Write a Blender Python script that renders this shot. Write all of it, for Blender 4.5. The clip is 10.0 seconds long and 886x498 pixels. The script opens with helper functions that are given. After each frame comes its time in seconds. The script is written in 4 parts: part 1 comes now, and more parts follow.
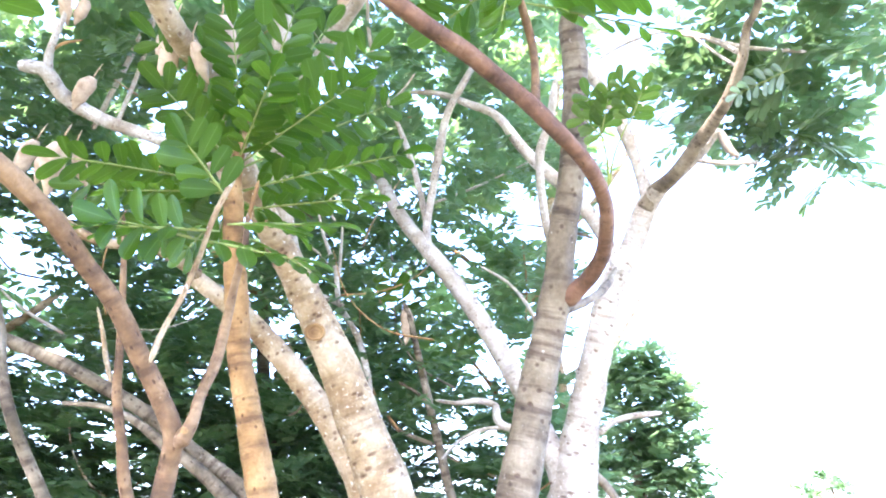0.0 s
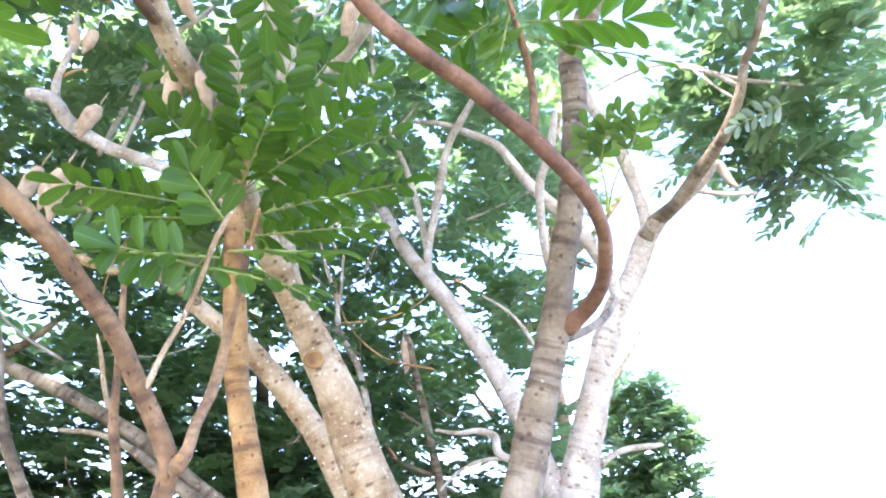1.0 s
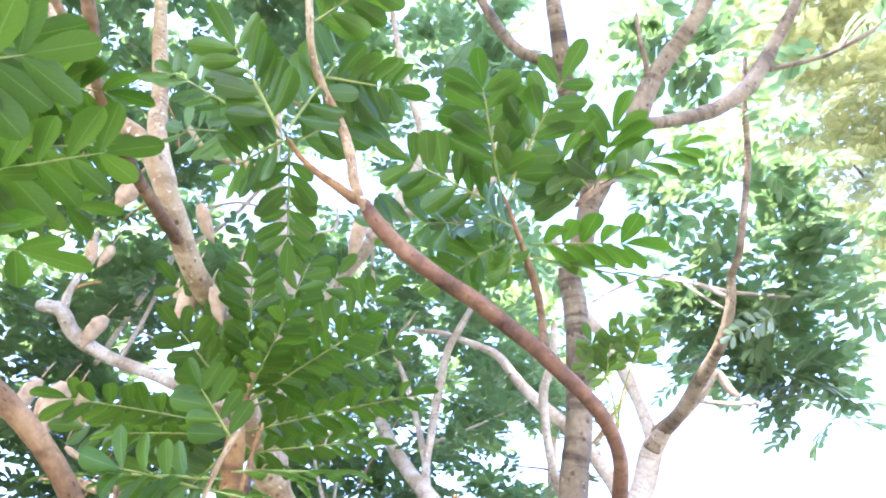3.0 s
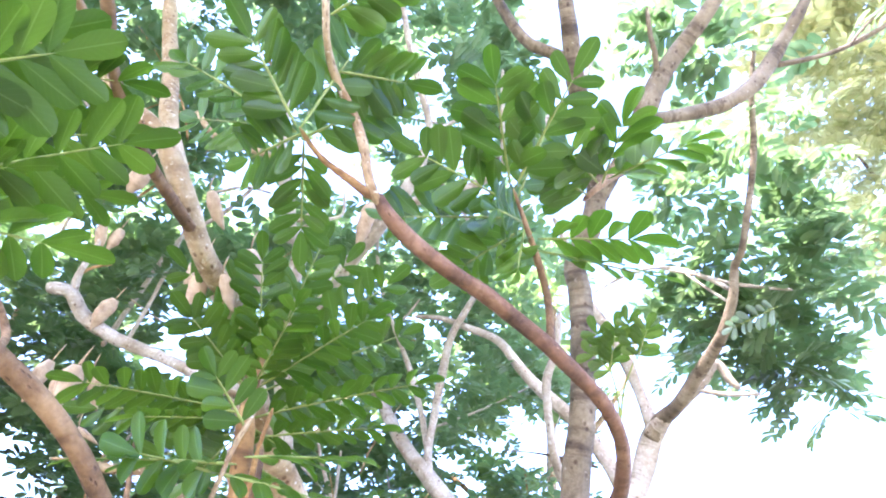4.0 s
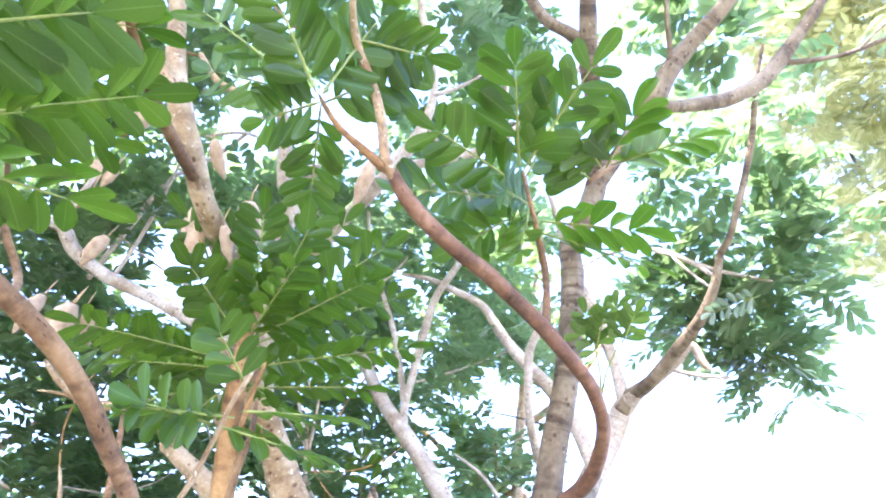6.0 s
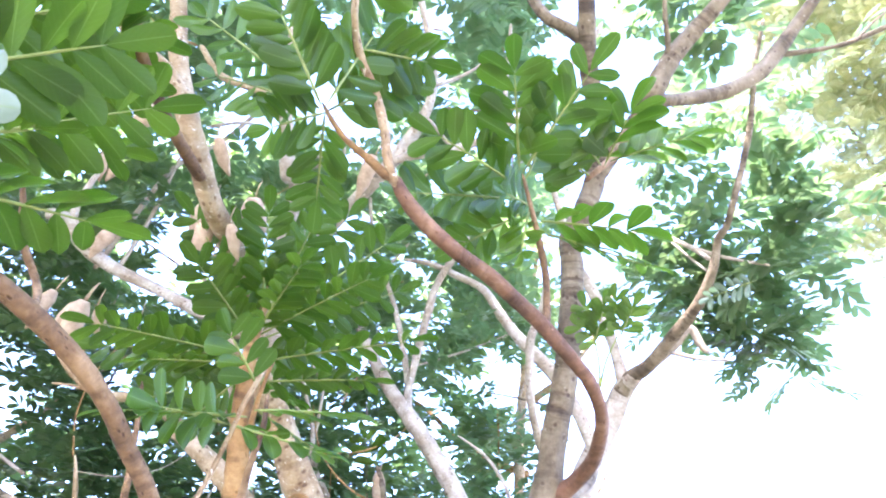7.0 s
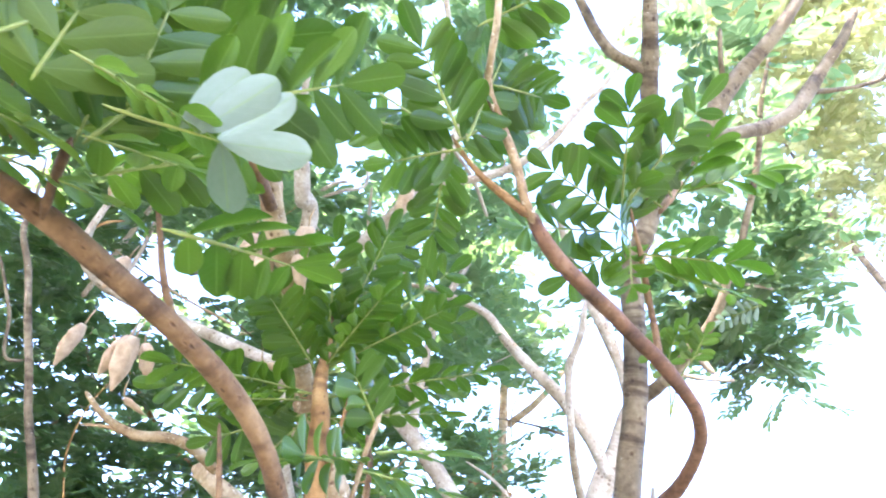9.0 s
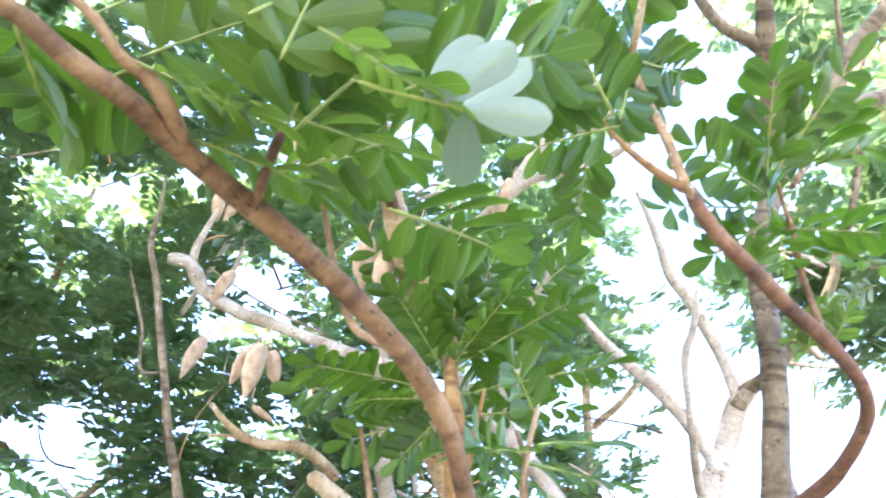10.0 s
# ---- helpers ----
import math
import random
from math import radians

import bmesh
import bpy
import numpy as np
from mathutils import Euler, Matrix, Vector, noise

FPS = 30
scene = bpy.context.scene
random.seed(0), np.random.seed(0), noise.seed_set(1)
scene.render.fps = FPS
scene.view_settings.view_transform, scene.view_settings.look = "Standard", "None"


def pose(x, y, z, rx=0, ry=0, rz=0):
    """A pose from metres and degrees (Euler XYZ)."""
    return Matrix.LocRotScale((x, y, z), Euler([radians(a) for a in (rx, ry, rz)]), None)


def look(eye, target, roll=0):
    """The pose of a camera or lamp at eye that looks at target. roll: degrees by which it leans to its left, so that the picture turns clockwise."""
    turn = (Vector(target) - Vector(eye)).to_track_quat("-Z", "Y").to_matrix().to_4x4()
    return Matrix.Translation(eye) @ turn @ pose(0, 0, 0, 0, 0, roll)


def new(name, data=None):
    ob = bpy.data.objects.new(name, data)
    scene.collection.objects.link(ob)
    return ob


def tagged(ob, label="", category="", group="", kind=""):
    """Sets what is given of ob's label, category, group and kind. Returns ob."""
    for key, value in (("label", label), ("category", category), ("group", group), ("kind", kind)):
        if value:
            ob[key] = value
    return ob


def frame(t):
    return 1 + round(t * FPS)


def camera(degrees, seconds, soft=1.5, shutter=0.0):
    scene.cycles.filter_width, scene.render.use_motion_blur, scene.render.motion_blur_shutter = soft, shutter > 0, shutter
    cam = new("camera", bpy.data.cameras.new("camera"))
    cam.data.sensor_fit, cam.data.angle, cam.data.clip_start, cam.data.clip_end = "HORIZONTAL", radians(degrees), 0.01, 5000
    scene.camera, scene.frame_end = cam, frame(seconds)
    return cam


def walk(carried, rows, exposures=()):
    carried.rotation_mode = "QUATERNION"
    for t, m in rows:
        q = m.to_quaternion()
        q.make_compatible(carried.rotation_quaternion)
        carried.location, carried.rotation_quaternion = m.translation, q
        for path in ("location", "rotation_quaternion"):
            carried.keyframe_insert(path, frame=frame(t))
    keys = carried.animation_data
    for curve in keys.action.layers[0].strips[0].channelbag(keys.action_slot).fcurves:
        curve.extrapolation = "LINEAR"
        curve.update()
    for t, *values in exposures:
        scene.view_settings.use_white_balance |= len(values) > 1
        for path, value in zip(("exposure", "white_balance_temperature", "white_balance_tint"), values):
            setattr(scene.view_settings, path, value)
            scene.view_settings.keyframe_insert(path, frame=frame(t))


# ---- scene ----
cam = camera(66.3, 10.0, soft=2.0, shutter=0.35)
PATH = [
    (0.0, (0.000, 0.000, 1.550), (112.00, 0.00, -0.00)),
    (0.5, (0.005, 0.001, 1.545), (112.77, -0.19, 0.09)),
    (1.0, (0.007, -0.004, 1.546), (114.45, -0.42, 0.01)),
    (1.5, (0.001, -0.004, 1.550), (117.70, -0.11, 0.10)),
    (2.0, (-0.016, -0.006, 1.555), (125.00, 0.52, 0.07)),
    (2.5, (-0.032, -0.021, 1.554), (130.56, 0.36, -0.62)),
    (2.7, (-0.035, -0.026, 1.555), (131.59, 0.25, -0.66)),
    (4.0, (-0.060, -0.070, 1.557), (130.11, -0.68, -1.13)),
    (4.5, (-0.088, -0.073, 1.557), (128.54, -0.90, -2.02)),
    (5.0, (-0.121, -0.068, 1.561), (127.68, -1.79, -3.35)),
    (6.3, (-0.120, -0.145, 1.579), (126.06, -3.94, -5.30)),
    (6.5, (-0.122, -0.157, 1.581), (125.90, -4.07, -4.84)),
    (7.0, (-0.132, -0.197, 1.603), (124.07, -2.97, -4.95)),
    (7.5, (-0.173, -0.219, 1.620), (122.55, -0.54, -7.37)),
    (8.0, (-0.259, -0.204, 1.630), (121.57, -1.91, -7.57)),
    (8.5, (-0.410, -0.171, 1.626), (122.58, -1.44, -8.28)),
    (9.0, (-0.570, -0.153, 1.634), (125.66, 0.65, -9.83)),
    (9.5, (-0.674, -0.144, 1.628), (126.43, -0.17, -8.32)),
    (10.0, (-0.787, -0.076, 1.612), (126.63, 1.04, -4.73)),
]
walk(cam, [(t, pose(*p, *r)) for t, p, r in PATH], [(0, 4.05, 5150, 26), (0.5, 3.72, 5150, 26), (1.5, 3.77, 5200, 29), (4.5, 3.85, 5200, 31), (7.5, 3.88, 5200, 30), (10, 3.82, 5350, 25)])

# ---- light ----
SUN_HEIGHT, SUN_TURN = 50, 212      # degrees above the horizon; clockwise from straight ahead
world = bpy.data.worlds.new("sky")
scene.world = world
world.use_nodes = True
wn = world.node_tree.nodes
sky = wn.new("ShaderNodeTexSky")
sky.sky_type, sky.sun_disc = "NISHITA", False
sky.sun_elevation, sky.sun_rotation = radians(SUN_HEIGHT), radians(SUN_TURN)
sky.air_density, sky.dust_density = 1.0, 3.0
wn["Background"].inputs["Strength"].default_value = 0.15
world.node_tree.links.new(sky.outputs["Color"], wn["Background"].inputs["Color"])
sun = new("sun", bpy.data.lights.new("sun", "SUN"))
sun.data.energy, sun.data.angle, sun.data.color = 2.4, radians(0.6), (1.0, 0.89, 0.7)
a, h = radians(SUN_TURN), radians(SUN_HEIGHT)
sun.matrix_world = look((0, 0, 0), (-math.sin(a) * math.cos(h), -math.cos(a) * math.cos(h), -math.sin(h)))


# ---- materials ----
def material(name):
    m = bpy.data.materials.new(name)
    m.use_nodes = True
    m.node_tree.nodes.clear()
    return m, m.node_tree.nodes, m.node_tree.links


def ramp(nodes, links, source, *stops):
    r = nodes.new("ShaderNodeValToRGB")
    while len(r.color_ramp.elements) < len(stops):
        r.color_ramp.elements.new(0.5)
    for e, (at, colour) in zip(r.color_ramp.elements, stops):
        e.position, e.color = at, (*colour, 1)
    links.new(source, r.inputs["Fac"])
    return r.outputs["Color"]


def mixed(nodes, links, kind, fac, a, b):
    m = nodes.new("ShaderNodeMix")
    m.data_type, m.blend_type = "RGBA", kind
    for socket, value in ((m.inputs["Factor"], fac), (m.inputs["A"], a), (m.inputs["B"], b)):
        if isinstance(value, (int, float)):
            socket.default_value = value
        elif isinstance(value, tuple):
            socket.default_value = (*value, 1)
        else:
            links.new(value, socket)
    return m.outputs["Result"]


def noise_node(nodes, links, where, scale, detail=4.0, rough=0.6):
    n = nodes.new("ShaderNodeTexNoise")
    n.inputs["Scale"].default_value, n.inputs["Detail"].default_value, n.inputs["Roughness"].default_value = scale, detail, rough
    links.new(where, n.inputs["Vector"])
    return n.outputs["Fac"]


def bark(name, dark, mid, light, lichen, rings=0.5, lichen_at=0.58, scar_size=0.2):
    """Smooth bark (UV: round, metres along): mottling, ring scars, small dark leaf scars and lichen spots."""
    m, nodes, links = material(name)
    out, bsdf = nodes.new("ShaderNodeOutputMaterial"), nodes.new("ShaderNodeBsdfPrincipled")
    geo, uv = nodes.new("ShaderNodeTexCoord"), nodes.new("ShaderNodeUVMap")
    big = noise_node(nodes, links, geo.outputs["Object"], 8, 4)
    fine = noise_node(nodes, links, geo.outputs["Object"], 75, 6, 0.7)
    spots = noise_node(nodes, links, geo.outputs["Object"], 58, 5, 0.65)
    stretch = nodes.new("ShaderNodeMapping")
    stretch.inputs["Scale"].default_value = (0.7, 19.0, 1.0)
    links.new(uv.outputs["UV"], stretch.inputs["Vector"])
    bands = noise_node(nodes, links, stretch.outputs["Vector"], 1.0, 3, 0.65)
    cells = nodes.new("ShaderNodeMapping")
    cells.inputs["Scale"].default_value = (7.0, 26.0, 1.0)
    links.new(uv.outputs["UV"], cells.inputs["Vector"])
    dots = nodes.new("ShaderNodeTexVoronoi")
    dots.inputs["Scale"].default_value = 1.0
    links.new(cells.outputs["Vector"], dots.inputs["Vector"])
    colour = ramp(nodes, links, big, (0.32, dark), (0.48, mid), (0.66, light))
    grain = ramp(nodes, links, fine, (0.3, (0.55, 0.5, 0.45)), (0.65, (1, 1, 1)))
    colour = mixed(nodes, links, "MULTIPLY", 0.65, colour, grain)
    band = ramp(nodes, links, bands, (0.36, (0.36, 0.3, 0.25)), (0.5, (1, 1, 1)))
    colour = mixed(nodes, links, "MULTIPLY", rings, colour, band)
    patch = ramp(nodes, links, spots, (lichen_at, (0, 0, 0)), (lichen_at + 0.07, (1, 1, 1)))
    colour = mixed(nodes, links, "MIX", patch, colour, lichen)
    scar = ramp(nodes, links, dots.outputs["Distance"], (scar_size * 0.5, (0.34, 0.24, 0.16)), (scar_size, (1, 1, 1)))
    colour = mixed(nodes, links, "MULTIPLY", 0.85, colour, scar)
    links.new(colour, bsdf.inputs["Base Color"])
    bsdf.inputs["Roughness"].default_value = 0.8
    height = mixed(nodes, links, "ADD", 0.6, fine, mixed(nodes, links, "MULTIPLY", 1.0, band, scar))
    bump = nodes.new("ShaderNodeBump")
    bump.inputs["Strength"].default_value, bump.inputs["Distance"].default_value = 0.8, 0.007
    links.new(height, bump.inputs["Height"])
    links.new(bump.outputs["Normal"], bsdf.inputs["Normal"])
    links.new(bsdf.outputs["BSDF"], out.inputs["Surface"])
    return m


def foliage(name, dark, light, through_colour, near, share=0.4, rough=0.38):
    """Glossy leaf blade (UV: across, along) with midrib and side veins, letting light through."""
    m, nodes, links = material(name)
    out, bsdf = nodes.new("ShaderNodeOutputMaterial"), nodes.new("ShaderNodeBsdfPrincipled")
    trans, mix = nodes.new("ShaderNodeBsdfTranslucent"), nodes.new("ShaderNodeMixShader")
    uv = nodes.new("ShaderNodeUVMap")
    if near:
        pick = nodes.new("ShaderNodeObjectInfo").outputs["Random"]
    else:
        pick = nodes.new("ShaderNodeNewGeometry").outputs["Random Per Island"]
    split = nodes.new("ShaderNodeSeparateXYZ")
    links.new(uv.outputs["UV"], split.inputs["Vector"])

    def maths(kind, a, b=0.0, c=None):
        n = nodes.new("ShaderNodeMath")
        n.operation = kind
        for k, v in enumerate((a, b, c)):
            if v is not None:
                if isinstance(v, (int, float)):
                    n.inputs[k].default_value = v
                else:
                    links.new(v, n.inputs[k])
        return n.outputs["Value"]

    side = maths("ABSOLUTE", maths("SUBTRACT", split.outputs["X"], 0.5))
    rib = maths("LESS_THAN", side, 0.028)
    vein = maths("SINE", maths("MULTIPLY", maths("SUBTRACT", split.outputs["Y"], maths("MULTIPLY", side, 0.55)), 52.0))
    vein = maths("SMOOTH_MIN", maths("MAXIMUM", maths("SUBTRACT", vein, 0.8), 0.0), 0.2, 0.05)
    lines = maths("MAXIMUM", rib, maths("MULTIPLY", vein, 1.0))
    tone = ramp(nodes, links, pick, (0.0, dark), (0.6, tuple((p + q) / 2 for p, q in zip(dark, light))), (1.0, light))
    mottle = noise_node(nodes, links, uv.outputs["UV"], 6, 3)
    tone = mixed(nodes, links, "MULTIPLY", 0.5, tone, ramp(nodes, links, mottle, (0.3, (0.7, 0.75, 0.6)), (0.7, (1, 1, 1))))
    tone = mixed(nodes, links, "MIX", maths("MULTIPLY", lines, 0.42), tone, (0.2, 0.29, 0.07))
    links.new(tone, bsdf.inputs["Base Color"])
    bsdf.inputs["Roughness"].default_value = rough
    bsdf.inputs["Specular IOR Level"].default_value = 0.32
    bump = nodes.new("ShaderNodeBump")
    bump.inputs["Strength"].default_value, bump.inputs["Distance"].default_value = 0.25, 0.002
    links.new(lines, bump.inputs["Height"])
    bump.invert = True
    links.new(bump.outputs["Normal"], bsdf.inputs["Normal"])
    glow = mixed(nodes, links, "MULTIPLY", 1.0, through_colour, ramp(nodes, links, pick, (0.0, (0.7, 0.8, 0.6)), (1.0, (1, 1, 1))))
    links.new(glow, trans.inputs["Color"])
    mix.inputs["Fac"].default_value = share
    links.new(bsdf.outputs["BSDF"], mix.inputs[1])
    links.new(trans.outputs["BSDF"], mix.inputs[2])
    links.new(mix.outputs["Shader"], out.inputs["Surface"])
    return m


def plain(name, dark, light, scale, rough=0.7, bump_depth=0.004):
    m, nodes, links = material(name)
    out, bsdf = nodes.new("ShaderNodeOutputMaterial"), nodes.new("ShaderNodeBsdfPrincipled")
    where = nodes.new("ShaderNodeTexCoord").outputs["Object"]
    n = noise_node(nodes, links, where, scale, 6, 0.65)
    big = noise_node(nodes, links, where, scale / 7, 3)
    colour = ramp(nodes, links, n, (0.3, dark), (0.7, light))
    colour = mixed(nodes, links, "MULTIPLY", 0.5, colour, ramp(nodes, links, big, (0.3, (0.6, 0.6, 0.6)), (0.7, (1, 1, 1))))
    links.new(colour, bsdf.inputs["Base Color"])
    bsdf.inputs["Roughness"].default_value = rough
    bump = nodes.new("ShaderNodeBump")
    bump.inputs["Strength"].default_value, bump.inputs["Distance"].default_value = 0.5, bump_depth
    links.new(n, bump.inputs["Height"])
    links.new(bump.outputs["Normal"], bsdf.inputs["Normal"])
    links.new(bsdf.outputs["BSDF"], out.inputs["Surface"])
    return m


pale_bark = bark("pale_bark", (0.25, 0.15, 0.06), (0.4, 0.285, 0.145), (0.55, 0.43, 0.265), (0.66, 0.57, 0.42), 0.4, 0.6, 0.25)
ashen_bark = bark("ashen_bark", (0.31, 0.245, 0.165), (0.43, 0.365, 0.275), (0.54, 0.48, 0.39), (0.6, 0.55, 0.46), 0.35, 0.6, 0.22)
tan_bark = bark("tan_bark", (0.2, 0.105, 0.03), (0.34, 0.19, 0.06), (0.46, 0.29, 0.11), (0.44, 0.34, 0.19), 0.75, 0.7, 0.16)
brown_bark = bark("brown_bark", (0.085, 0.045, 0.018), (0.2, 0.112, 0.045), (0.34, 0.21, 0.095), (0.4, 0.29, 0.17), 0.75, 0.68, 0.18)
red_bark = bark("red_brown_bark", (0.085, 0.042, 0.02), (0.175, 0.086, 0.04), (0.27, 0.15, 0.08), (0.38, 0.27, 0.19), 0.6, 0.7, 0.16)
grey_bark = bark("grey_bark", (0.09, 0.066, 0.034), (0.19, 0.144, 0.082), (0.3, 0.242, 0.155), (0.48, 0.42, 0.33), 0.9, 0.66, 0.22)
leaf_near = foliage("leaf_blade", (0.026, 0.06, 0.009), (0.066, 0.118, 0.013), (0.18, 0.32, 0.016), True, 0.42, 0.33)
leaf_far = foliage("canopy_leaf", (0.056, 0.1, 0.046), (0.115, 0.16, 0.066), (0.29, 0.41, 0.155), False, 0.48)
# lighter, yellower than canopy_leaf: sunlight on the deep foliage is in the colour
leaf_inner = foliage("inner_canopy_leaf", (0.07, 0.115, 0.038), (0.15, 0.2, 0.06), (0.32, 0.43, 0.13), False, 0.48)
leaf_pale = foliage("pale_leaf_underside", (0.16, 0.215, 0.16), (0.235, 0.285, 0.225), (0.16, 0.26, 0.14), True, 0.3, 0.45)
# yellower blades: young shoots, and on the brown tree light through leaves painted in
leaf_young_lit = foliage("young_and_lit_leaf", (0.04, 0.08, 0.012), (0.11, 0.155, 0.024), (0.22, 0.34, 0.03), True, 0.4)
# full sun on the tall tree is put into this paler leaf colour
leaf_sun_tint = foliage("sun_tinted_leaf", (0.28, 0.285, 0.11), (0.46, 0.44, 0.2), (0.6, 0.58, 0.26), False)
stalk_green = plain("leaf_stalk", (0.15, 0.2, 0.03), (0.28, 0.31, 0.06), 60, 0.55)
pod_skin = plain("pod_skin", (0.3, 0.2, 0.115), (0.54, 0.4, 0.26), 38, 0.8)
soil_grass = plain("ground_cover", (0.13, 0.128, 0.075), (0.3, 0.28, 0.18), 3.0, 0.95, 0.03)


# ---- makers ----
def part(name, mesh, mat, parent, label=""):
    """One mesh object under a thing or a part."""
    if not mesh.materials:
        mesh.materials.append(mat)
    ob = new(name, mesh)
    ob.parent = parent
    return tagged(ob, label) if label else ob


def thing(name, where, label, category, group=""):
    ob = new(name)
    ob.location = where
    bpy.context.view_layer.update()
    return tagged(ob, label, category, group)


def local(parent, p):
    """World place p in the frame of parent, which only shifts."""
    return Vector(p) - parent.matrix_world.translation


def smooth_path(points, step):
    """A smooth line through points of (x, y, z, radius), even where they are unevenly spaced, sampled about every step metres."""
    p = np.array(points, float)
    gap = np.maximum(np.linalg.norm(np.diff(p[:, :3], axis=0), axis=1), 1e-4)[:, None]
    slope = np.diff(p, axis=0) / gap
    tangent = np.vstack([slope[:1], (slope[:-1] * gap[1:] + slope[1:] * gap[:-1]) / (gap[1:] + gap[:-1]), slope[-1:]])
    rows = []
    for k in range(len(p) - 1):
        n = max(2, int(gap[k, 0] / step))
        for t in np.arange(n) / n:
            h = gap[k, 0]
            rows.append((2 * t ** 3 - 3 * t ** 2 + 1) * p[k] + (t ** 3 - 2 * t ** 2 + t) * h * tangent[k]
                        + (3 * t ** 2 - 2 * t ** 3) * p[k + 1] + (t ** 3 - t ** 2) * h * tangent[k + 1])
    rows.append(p[-1])
    return rows


def tube_mesh(name, points, sides=14, step=0.012, rough=0.05, rings=0.04, wide=0.007):
    """A limb of uneven radius with ring swellings and rounded ends; UV round and along in metres."""
    rows = smooth_path(points, step)
    centres = np.array([r[:3] for r in rows])
    radii = np.array([max(r[3], 0.0015) for r in rows])
    run = np.r_[0, np.cumsum(np.linalg.norm(np.diff(centres, axis=0), axis=1))]
    seed = float(centres[0].sum()) * 7.3
    rng = random.Random(int(abs(seed) * 1000))
    scars = []
    s = 0.0
    while s < run[-1]:
        s += rng.uniform(0.025, 0.075)
        scars.append((s, rng.uniform(0.3, 1.0)))
    swell = np.zeros(len(run))
    for at, size in scars:
        swell += size * np.exp(-((run - at) / wide) ** 2)
    verts, faces, uvs = [], [], []
    tangent = np.gradient(centres, axis=0)
    normal = Vector(tangent[0]).orthogonal().normalized()
    for k, c in enumerate(centres):
        t = Vector(tangent[k]).normalized()
        normal = (normal - t * normal.dot(t)).normalized()
        other = t.cross(normal)
        edge = min(1.0, 0.35 + 3 * min(run[k], run[-1] - run[k]) / radii[k]) if radii[k] < 0.2 else 1.0
        for j in range(sides):
            a = 2 * math.pi * j / sides
            way = normal * math.cos(a) + other * math.sin(a)
            n = noise.noise(Vector((c[0] + way.x * 0.3, c[1] + way.y * 0.3, c[2] + way.z * 0.3)) * 9)
            n2 = noise.noise(Vector((c[0] * 2 + way.x, c[1] * 2 + way.y, c[2] * 2 + way.z)) * 3.1)
            r = radii[k] * edge * (1 + rough * (1.4 * n + 0.9 * n2) + rings * swell[k] * (0.6 + 0.5 * n2))
            verts.append(c + np.array(way) * r)
    last = len(centres) - 1
    for k in range(last):
        for j in range(sides):
            i = (j + 1) % sides
            faces.append((k * sides + j, k * sides + i, (k + 1) * sides + i, (k + 1) * sides + j))
            u0, u1 = j / sides, (j + 1) / sides
            uvs += [(u0, run[k]), (u1, run[k]), (u1, run[k + 1]), (u0, run[k + 1])]
    faces.append(tuple(reversed(range(sides))))
    faces.append(tuple(range(last * sides, last * sides + sides)))
    uvs += [(0.5, 0.0)] * sides + [(0.5, run[-1])] * sides
    mesh = bpy.data.meshes.new(name)
    mesh.from_pydata([tuple(v) for v in verts], [], faces)
    layer = mesh.uv_layers.new(name="UVMap")
    layer.data.foreach_set("uv", np.array(uvs, np.float32).ravel())
    mesh.polygons.foreach_set("use_smooth", [True] * len(mesh.polygons))
    return mesh


def limb(tree, name, mat, *points):
    """One trunk, limb or twig of a tree, through places in the world with their radii."""
    shift = tree.matrix_world.translation
    pts = [(p[0] - shift.x, p[1] - shift.y, p[2] - shift.z, p[3]) for p in points]
    big = max(p[3] for p in points)
    sides, step = (20, 0.013) if big > 0.035 else (14, 0.013) if big > 0.012 else (8, 0.015)
    rings, wide = (0.11, 0.011) if mat == tan_bark and big > 0.03 else (0.05, 0.007)
    return part(name, tube_mesh(name, pts, sides, step, 0.075 if big > 0.012 else 0.1, rings, wide), mat, tree)


def knot(tree, place, normal, radius):
    """The healed scar of a lost limb: a raised oval lip round a sunken middle, on the trunk's skin."""
    verts, faces, uvs = [], [], []
    turn = Vector(normal).to_track_quat("Z", "Y").to_matrix()
    centre = local(tree, place)
    profile = ((0.02, 0.004), (0.35, 0.002), (0.68, 0.001), (0.8, 0.005), (0.92, 0.006), (1.0, 0.001), (1.08, -0.01))
    n = 28
    for reach, high in profile:
        for j in range(n):
            a = 2 * math.pi * j / n
            r = radius * reach * (1 + 0.08 * noise.noise(Vector((math.cos(a) * 2, math.sin(a) * 2, reach))))
            verts.append(centre + turn @ Vector((r * math.cos(a), r * 0.85 * math.sin(a), high - 0.35 * (r * math.cos(a)) ** 2 / 0.08)))
    for k in range(len(profile) - 1):
        for j in range(n):
            i = (j + 1) % n
            faces.append((k * n + j, k * n + i, (k + 1) * n + i, (k + 1) * n + j))
            uvs += [(0.1 * j / n, 0.015 * k), (0.1 * (j + 1) / n, 0.015 * k), (0.1 * (j + 1) / n, 0.015 * k + 0.015), (0.1 * j / n, 0.015 * k + 0.015)]
    mesh = bpy.data.meshes.new("knot")
    mesh.from_pydata(verts, [], faces)
    mesh.uv_layers.new(name="UVMap").data.foreach_set("uv", np.array(uvs, np.float32).ravel())
    mesh.polygons.foreach_set("use_smooth", [True] * len(mesh.polygons))
    return part("knot", mesh, tan_bark, tree, "healed oval branch scar")


